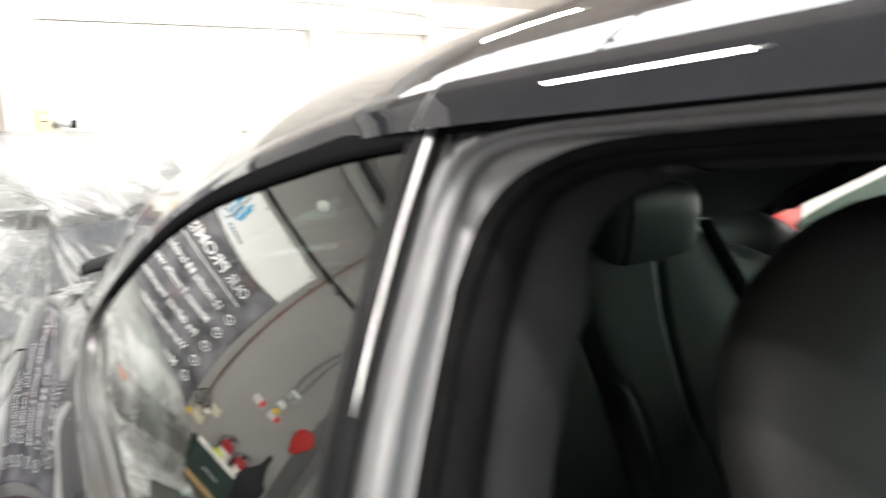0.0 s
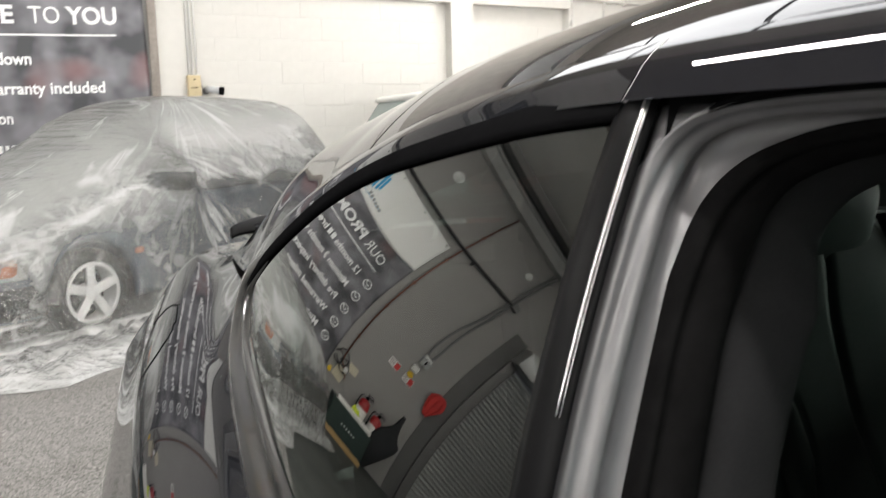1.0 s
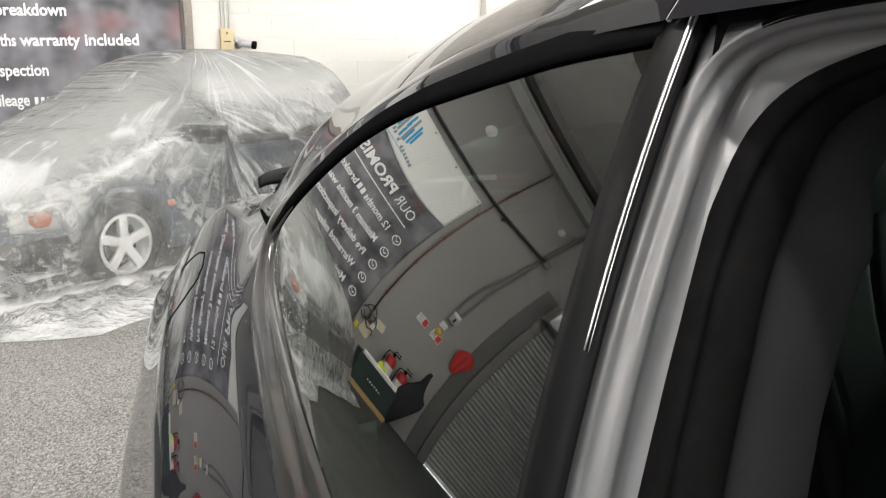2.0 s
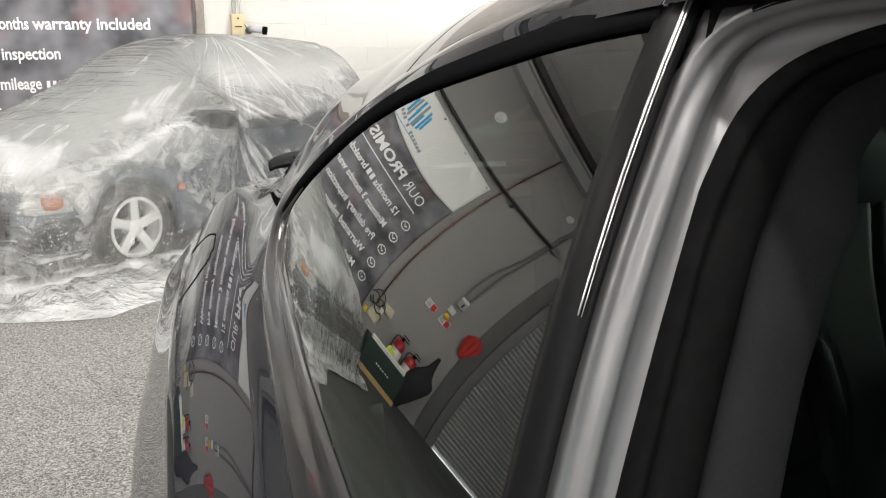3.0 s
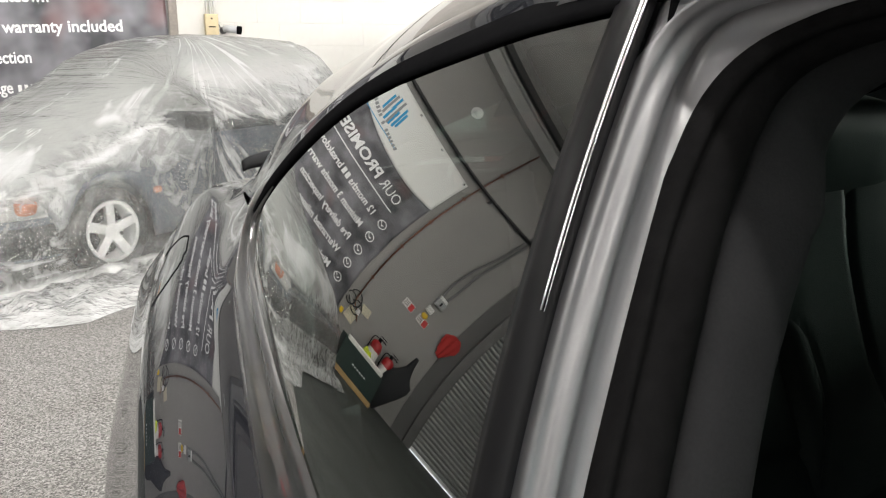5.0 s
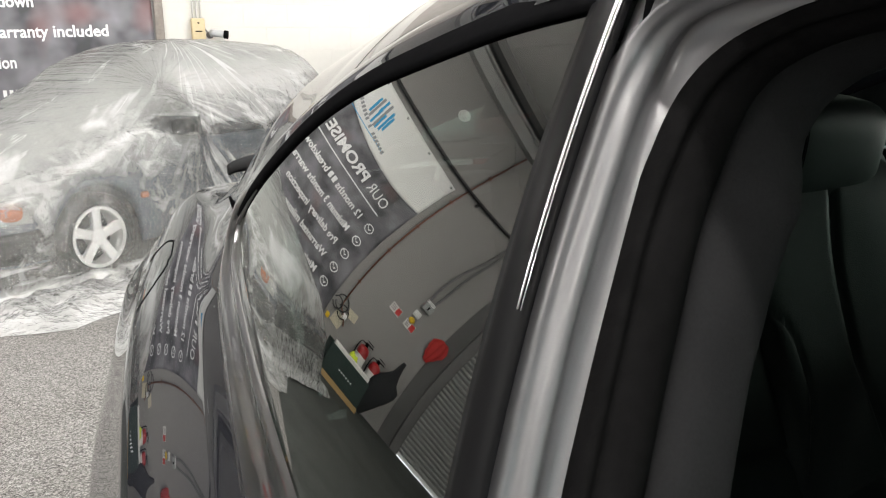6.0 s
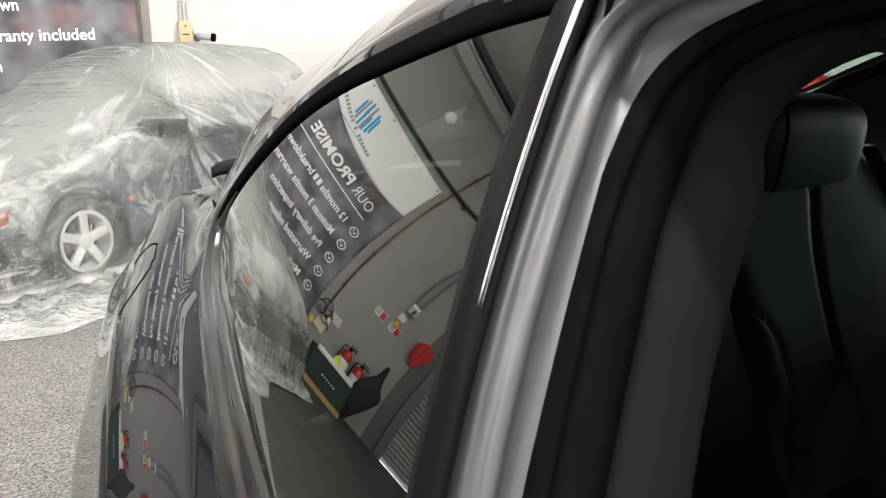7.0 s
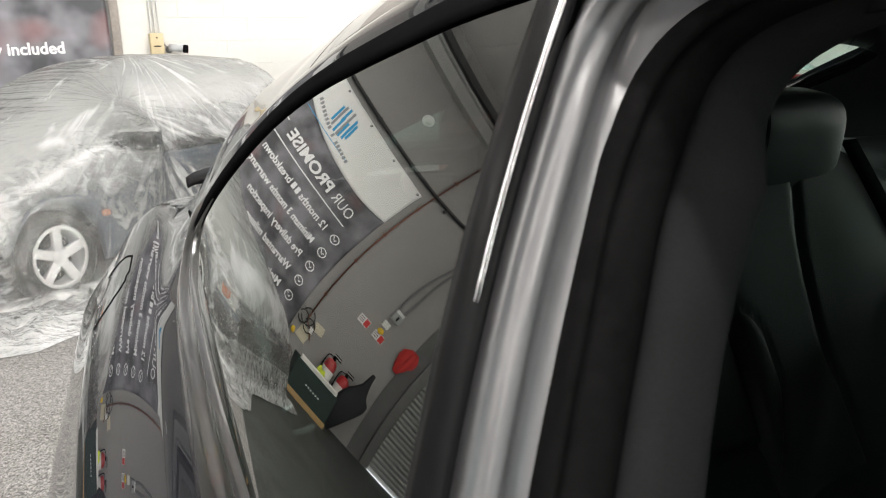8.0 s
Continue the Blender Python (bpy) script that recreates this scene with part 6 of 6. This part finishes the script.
def parked_hatchback(name, label, centre, heading, waist, upper, paint, colour):
    """A small hatchback: the waist and the glazed upper part can be taller or lower."""
    base = pose(*centre, 0, 0, heading)
    lower_m = base @ Matrix.Diagonal((1, 1, waist, 1))
    upper_m = base @ Matrix.Translation((0, 0, 1.03 * waist)) @ Matrix.Diagonal((1, 1, upper, 1)) @ Matrix.Translation((0, 0, -1.03))
    h_car = thing(name, label, "car", base)

    def placed(bm, m):
        bmesh.ops.transform(bm, matrix=m, verts=bm.verts)
        return bm

    rows = []
    for x, zt, zb in ((-1.98, 0.62, 0.25), (-1.95, 0.98, 0.2), (-1.75, 1.05, 0.2), (1.1, 0.98, 0.2), (1.6, 0.88, 0.2), (1.9, 0.74, 0.22), (2.0, 0.5, 0.25)):
        h = [(-0.78, zb), (-0.82, 0.55), (-0.80, zt - 0.06), (-0.72, zt), (0, zt + 0.02), (0.68, zt), (0.76, zt - 0.06), (0.78, 0.55), (0.74, zb)]
        rows.append([(x, y, min(z, zt + 0.02)) for y, z in h])
    part("body", placed(sheet(rows, thick=0.02), lower_m), paint, h_car)
    band = []
    for x0, x1, z in ((-1.94, 0.7, 1.03), (-1.80, 0.35, 1.30), (-1.64, 0.05, 1.55)):
        ins = 0.03 + (z - 1.03) * 0.28
        band.append([((x0 + x1) / 2 + (x1 - x0) / 2 * math.copysign(abs(math.cos(a)) ** 0.25, math.cos(a)), -0.02 + (0.78 - ins) * math.copysign(abs(math.sin(a)) ** 0.3, math.sin(a)), z) for a in np.linspace(0, 2 * math.pi, 60, endpoint=False)])
    part("glass_band", placed(sheet(band, closed_v=True), upper_m), CAR_GLASS, h_car, "grey-green windows")
    top = [band[-1]] + [[(-0.8 + (p[0] + 0.8) * k, -0.02 + (p[1] + 0.02) * k, z) for p in band[-1]] for k, z in ((1.03, 1.56), (1.02, 1.595), (0.95, 1.62), (0.6, 1.645), (0.0, 1.65))]
    part("roof", placed(sheet(top, closed_v=True), upper_m), paint, h_car, colour + " roof")
    for x, y, near in ((-1.25, -0.68, 1), (1.2, -0.68, 1), (-1.25, 0.64, 0), (1.2, 0.64, 0)):
        wheel(tuple(base @ Vector((x, y, 0.3))), 0.3, 0.2, h_car, 0.18, Matrix.Rotation(math.radians(heading) + (math.pi / 2 if near else -math.pi / 2), 4, "Z"))


WHITE_CAR = shader("white_car_paint", (0.70, 0.70, 0.68), 0.3, coat=0.8, vary=0.06)
parked_hatchback("white_hatchback", "white hatchback parked by the white wall", (4.7, 7.3, 0), 0, 1.0, 1.0, WHITE_CAR, "white")
RED_CAR = shader("red_car_paint", (0.30, 0.014, 0.012), 0.3, coat=0.8, vary=0.06)
parked_hatchback("red_hatchback", "glossy red hatchback parked beyond the black coupe", (5.0, 5.0, 0), 0, 1.2, 0.45, RED_CAR, "red")

# ---- fittings on the white wall ----
CREAM = shader("cream_plastic", (0.55, 0.45, 0.27), 0.45, vary=0.12)
jb = thing("socket_box", "cream wall socket box with cables running up the wall", "socket", pose(1.385, WALL_Y, 1.67))
part("box", box(1.325, 1.45, WALL_Y - 0.07, WALL_Y, 1.64, 1.85, 0.008), CREAM, jb)
part("slot", box(1.355, 1.42, WALL_Y - 0.074, WALL_Y - 0.07, 1.725, 1.735), RUBBER, jb, "", True)
part("slot", box(1.38, 1.395, WALL_Y - 0.074, WALL_Y - 0.07, 1.80, 1.815), RUBBER, jb, "", True)
part("base", box(1.34, 1.46, WALL_Y - 0.06, WALL_Y, 1.615, 1.64, 0.004), RUBBER, jb)
for x in (1.35, 1.385, 1.42):
    part("cable", tube([(x, WALL_Y - 0.012, 1.85), (x + 0.004, WALL_Y - 0.012, 3.0), (x, WALL_Y - 0.012, CEIL_Z)], 0.008, 6), WHITE_PLASTIC, jb)
cctv = thing("wall_camera", "small grey and black security camera on a wall bracket", "camera", pose(1.57, WALL_Y, 1.7))
part("bracket", lathe([(0, -0.02), (0.03, -0.02), (0.035, 0)], (1.50, WALL_Y, 1.70), "y", 14), GREY_CABLE, cctv)
part("body", tube([(1.50, WALL_Y - 0.05, 1.715), (1.53, WALL_Y - 0.07, 1.715), (1.62, WALL_Y - 0.11, 1.70)], 0.034, 14), shader("pale_grey_casing", (0.45, 0.46, 0.47), 0.4), cctv)
part("lens_hood", tube([(1.615, WALL_Y - 0.108, 1.70), (1.65, WALL_Y - 0.122, 1.695)], 0.039, 14), RUBBER, cctv, "black lens hood")
part("cable", tube(spline([(1.44, WALL_Y - 0.03, 1.78), (1.47, WALL_Y - 0.03, 1.73), (1.50, WALL_Y - 0.03, 1.70)], 8), 0.006, 6), GREY_CABLE, cctv)

# ---- clutter at the foot of the grey wall ----
CARDBOARD = shader("brown_cardboard", (0.42, 0.27, 0.12), 0.8, vary=0.15, bump=0.2)
GREEN_CARD = shader("dark_green_print", (0.012, 0.030, 0.024), 0.5, vary=0.2)
bx = thing("dark_box", "dark green cardboard box standing open on the floor", "box", pose(-2.1, 7.95, 0))
mbx = Matrix.Translation((-2.12, 7.88, 0)) @ Matrix.Rotation(0.05, 4, "Z")
part("carton", joined(box(-0.34, 0.34, -0.16, -0.155, 0.05, 0.47, 0, m=mbx), box(-0.34, 0.34, 0.155, 0.16, 0.0, 0.47, 0, m=mbx), box(-0.34, -0.335, -0.16, 0.16, 0.0, 0.47, 0, m=mbx), box(0.335, 0.34, -0.16, 0.16, 0.0, 0.47, 0, m=mbx),
     box(-0.34, 0.34, -0.16, 0.16, 0.0, 0.01, 0, m=mbx)), GREEN_CARD, bx, "", True)
part("base_strip", box(-0.345, 0.345, -0.166, -0.155, 0.0, 0.075, 0.002, m=mbx), CARDBOARD, bx, "bare brown cardboard edge")
for k in range(6):
    part("writing_bar", box(-0.13 + 0.042 * k, -0.112 + 0.042 * k, -0.164, -0.16, 0.25, 0.272, 0, m=mbx), PRINT_TEXT, bx, "", True)
VEST = shader("hi_vis_cloth", (0.62, 0.75, 0.05), 0.8, vary=0.2, bump=0.4, bump_scale=90)
def crumple(c, sx, sy, sz, seed, amp=0.25, power=2.6):
    b = pad((0, 0, 0), sx, sy, sz, power, 36)
    for v in b.verts:
        n = noise.noise(Vector((v.co.x / sx * 1.3 + seed, v.co.y / sy * 1.3, v.co.z / sz * 1.3))) + 0.5 * noise.noise(Vector((v.co.x / sx * 3.3, v.co.y / sy * 3.3 + seed, v.co.z / sz * 3.3)))
        v.co *= 1 + amp * n
    bmesh.ops.translate(b, vec=c, verts=b.verts)
    return b


tagged(part("hi_vis_vest", crumple((-2.17, 7.93, 0.46), 0.07, 0.05, 0.13, 3.1, 0.45), VEST), "crumpled yellow hi-vis vest stuffed in a box", "vest")
tagged(part("paper_roll", joined(box(-0.33, 0.28, -0.05, 0.03, 0.40, 0.53, 0.012, m=mbx @ Matrix.Rotation(0.10, 4, "X"))), CARD), "white folded papers lying across the box top", "papers")
NOTE = shader("yellowed_paper", (0.58, 0.53, 0.40), 0.7, vary=0.12)
for (x, z, w, h, r) in ((-1.99, 0.92, 0.15, 0.13, 0.1), (-1.84, 0.70, 0.17, 0.20, -0.15)):
    b = box(-w / 2, w / 2, -0.004, 0.0, -h / 2, h / 2)
    bmesh.ops.transform(b, matrix=Matrix.Translation((x, WALL_Y - 0.016, z)) @ Matrix.Rotation(r, 4, "Y"), verts=b.verts)
    tagged(part("wall_note", b, NOTE, None, "", True), "yellowed paper note stuck to the wall", "note", "notes on the wall")
tagged(part("yellow_tag", pad((-1.69, WALL_Y - 0.03, 0.63), 0.030, 0.016, 0.045, 3), YELLOW), "small yellow tag hanging on the wall", "tag")
tangle = thing("loose_cable", "loops of dark cable hanging on the grey wall", "cable", pose(-1.82, WALL_Y, 0.9))
for dx, dz, r in ((0.0, 0.0, 0.10), (0.06, -0.05, 0.075), (-0.07, -0.09, 0.085)):
    loop = [(-1.78 + dx + r * math.cos(q), WALL_Y - 0.035 - 0.012 * math.sin(2 * q + dx * 40), 0.93 + dz + 1.15 * r * math.sin(q)) for q in np.linspace(0.4, 5.9, 26)]
    part("loop", tube(loop, 0.009, 8), BLACK_PIPE, tangle)
part("plug", box(-1.93, -1.87, WALL_Y - 0.06, WALL_Y - 0.01, 0.78, 0.86, 0.01), WHITE_PLASTIC, tangle, "white plug")
RED_METAL = shader("red_enamel", (0.36, 0.012, 0.014), 0.32, coat=0.5, vary=0.1)


def extinguisher(x, z, k, label):
    e = thing("fire_extinguisher", label, "extinguisher", pose(x, WALL_Y - 0.1, z), "fire extinguishers")
    y = WALL_Y - 0.11
    part("cylinder", lathe([(0, 0), (0.075, 0), (0.085, 0.02), (0.085, 0.33), (0.07, 0.385), (0.03, 0.41), (0, 0.41)], (x, y, z), "z", 24), RED_METAL, e, "red cylinder")
    part("label_band", lathe([(0.0862, 0.10), (0.0862, 0.26)], (x, y, z), "z", 24), CARD, e, "pale instruction label")
    part("valve", joined(lathe([(0, 0.40), (0.022, 0.40), (0.022, 0.46), (0, 0.46)], (x, y, z), "z", 14), box(x - 0.10, x + 0.02, y - 0.012, y + 0.012, z + 0.45, z + 0.47, 0.004), box(x - 0.09, x + 0.02, y - 0.01, y + 0.01, z + 0.49, z + 0.505, 0.004)), RUBBER, e, "black valve and lever")
    part("hose", tube(spline([(x + 0.02, y, z + 0.44), (x + 0.10, y - 0.02, z + 0.42), (x + 0.115, y - 0.02, z + 0.25), (x + 0.10, y - 0.01, z + 0.10)], 14), 0.007, 8), RUBBER, e)
    part("bracket", box(x - 0.04, x + 0.04, y + 0.08, WALL_Y, z + 0.12, z + 0.16, 0.003), STEEL, e)


extinguisher(-2.33, 0.38, 1, "red fire extinguisher hung on the grey wall")
extinguisher(-2.58, 0.34, 1, "red fire extinguisher hung low on the wall beside a bag")
BAG = shader("black_cloth", (0.012, 0.013, 0.015), 0.85, vary=0.3, bump=0.5, bump_scale=120)
rowsb = []
for k, (z, x0, x1, d) in enumerate(((0.0, -2.66, -2.50, 0.09), (0.10, -2.71, -2.49, 0.12), (0.24, -2.80, -2.50, 0.14), (0.42, -2.90, -2.53, 0.14), (0.58, -2.97, -2.58, 0.12), (0.68, -2.99, -2.63, 0.09), (0.76, -2.92, -2.70, 0.06), (0.88, -2.88, -2.78, 0.045), (1.00, -2.86, -2.80, 0.04), (1.10, -2.86, -2.815, 0.02))):
    ring = []
    for q in range(28):
        a = 2 * math.pi * q / 28
        f = lambda v: math.copysign(abs(v) ** 0.6, v)
        n = 1 + 0.16 * noise.noise(Vector((math.cos(a) * 1.5, math.sin(a) * 1.5, z * 4 + 5)))
        ring.append(((x0 + x1) / 2 + (x1 - x0) / 2 * f(math.cos(a)) * n, 8.15 + d * f(math.sin(a)) * n, z))
    rowsb.append(ring)
bag = sheet(rowsb, closed_v=True)
tagged(part("black_bag", bag, BAG), "black cloth bag slumped on the floor against the wall", "bag")
rc = []
for i in range(14):
    t = i / 13
    r = []
    for k in range(15):
        a = k / 14
        half = 0.06 + 0.28 * t if t < 0.3 else 0.144 - 0.11 * (t - 0.3)
        half *= 1 + 0.25 * noise.noise(Vector((t * 4.0, (a > 0.5) * 3.0, 0.5)))
        fold = abs(((a * 3.0 + 0.35 * t) % 1.0) - 0.5)
        r.append((-3.115 + 0.075 * t + (a - 0.5) * 2 * half, WALL_Y - 0.02 - 0.13 * min(1.0, t * 3.0) * fold, 1.80 - 0.40 * t - 0.07 * t * math.sin(a * 3.1) + 0.05 * t * a))
    rc.append(r)
tagged(part("red_cloth", sheet(rc, thick=0.004), shader("red_cloth", (0.50, 0.035, 0.03), 0.85, vary=0.25, bump=0.4, bump_scale=150)), "red cleaning cloth hanging on the shutter surround", "cloth")

# ---- round fittings high on the grey wall ----
for x, z, r in ((-0.92, 3.97, 0.075), (-2.54, 4.06, 0.05)):
    dome = thing("wall_sensor", "small round pale grey sensor on the grey wall", "sensor", pose(x, WALL_Y, z), "sensors on the wall")
    part("base", lathe([(0, -0.02), (r, -0.02), (r * 1.08, -0.012), (r * 1.08, 0)], (x, WALL_Y - 0.001, z), "y", 22), WHITE_PLASTIC, dome)
    part("cap", lathe([(0, -0.055), (r * 0.4, -0.052), (r * 0.62, -0.04), (r * 0.68, -0.02)], (x, WALL_Y - 0.001, z), "y", 22), WHITE_PLASTIC, dome, "pale domed cap")

# ---- painted pipe runs over the walled-up bays ----
PIPE_WHITE = shader("white_pipe_paint", (0.62, 0.60, 0.57), 0.55, vary=0.15, scale=(20, 2))
run = thing("painted_pipe", "white painted pipe clipped along the workshop wall", "pipe", pose(5.8, WALL_Y, 2.8))
py = WALL_Y - 0.03
part("pipe", tube(spline([(3.2, py, 2.985), (4.4, py, 2.97), (5.3, py, 2.93), (5.72, py, 2.90), (5.82, py, 2.82), (5.83, py, 2.60), (5.83, py, 2.35)], 40), 0.020, 10), PIPE_WHITE, run)
part("pipe", tube([(5.83, py, 2.79), (6.8, py, 2.76), (7.9, py, 2.72)], 0.018, 10), PIPE_WHITE, run)
part("pipe", tube([(6.30, py, 2.77), (6.29, py, 2.40)], 0.016, 10), PIPE_WHITE, run)
for x, z in ((3.8, 2.98), (4.7, 2.96), (5.83, 2.5), (6.6, 2.766), (7.4, 2.74)):
    part("clip", box(x - 0.02, x + 0.02, py - 0.026, WALL_Y, z - 0.03, z + 0.03, 0.004), PIPE_WHITE, run)

# ---- painted blockwork in the walled-up bays: one piece a block ----
def block_mesh(w, h, d, nm):
    bm = box(-w / 2, w / 2, -d / 2, d / 2, -h / 2, h / 2)
    fr = [f for f in bm.faces if f.normal.y < -0.5]
    bmesh.ops.bevel(bm, geom=list({e for f in fr for e in f.edges}), offset=0.0014, segments=1, affect="EDGES")
    me = to_mesh(bm, nm, True)
    me.materials.append(WHITE_WALL)
    return me


WHOLE, HALF = block_mesh(0.4402, 0.2210, 0.10, "block"), block_mesh(0.2198, 0.2210, 0.10, "half_block")
for x0, x1, zt in ((1.40, 4.22, 2.67), (4.50, 5.80, 2.58)):
    for r in range(int(zt / 0.222)):
        x = x0 + 0.003
        k = 0
        while x < x1 - 0.1:
            half_first = (r % 2 == 1 and k == 0)
            w = 0.2205 if half_first or x + 0.441 > x1 + 0.02 else 0.441
            if x + w > x1 + 0.02:
                break
            ob = new("block", HALF if w < 0.3 else WHOLE)
            ob.parent = wall_infill
            ob.location = (x + w / 2, WALL_Y + 0.09 + 0.0005 * math.sin(7 * r + 3 * k), 0.112 + 0.222 * r)
            x += w
            k += 1
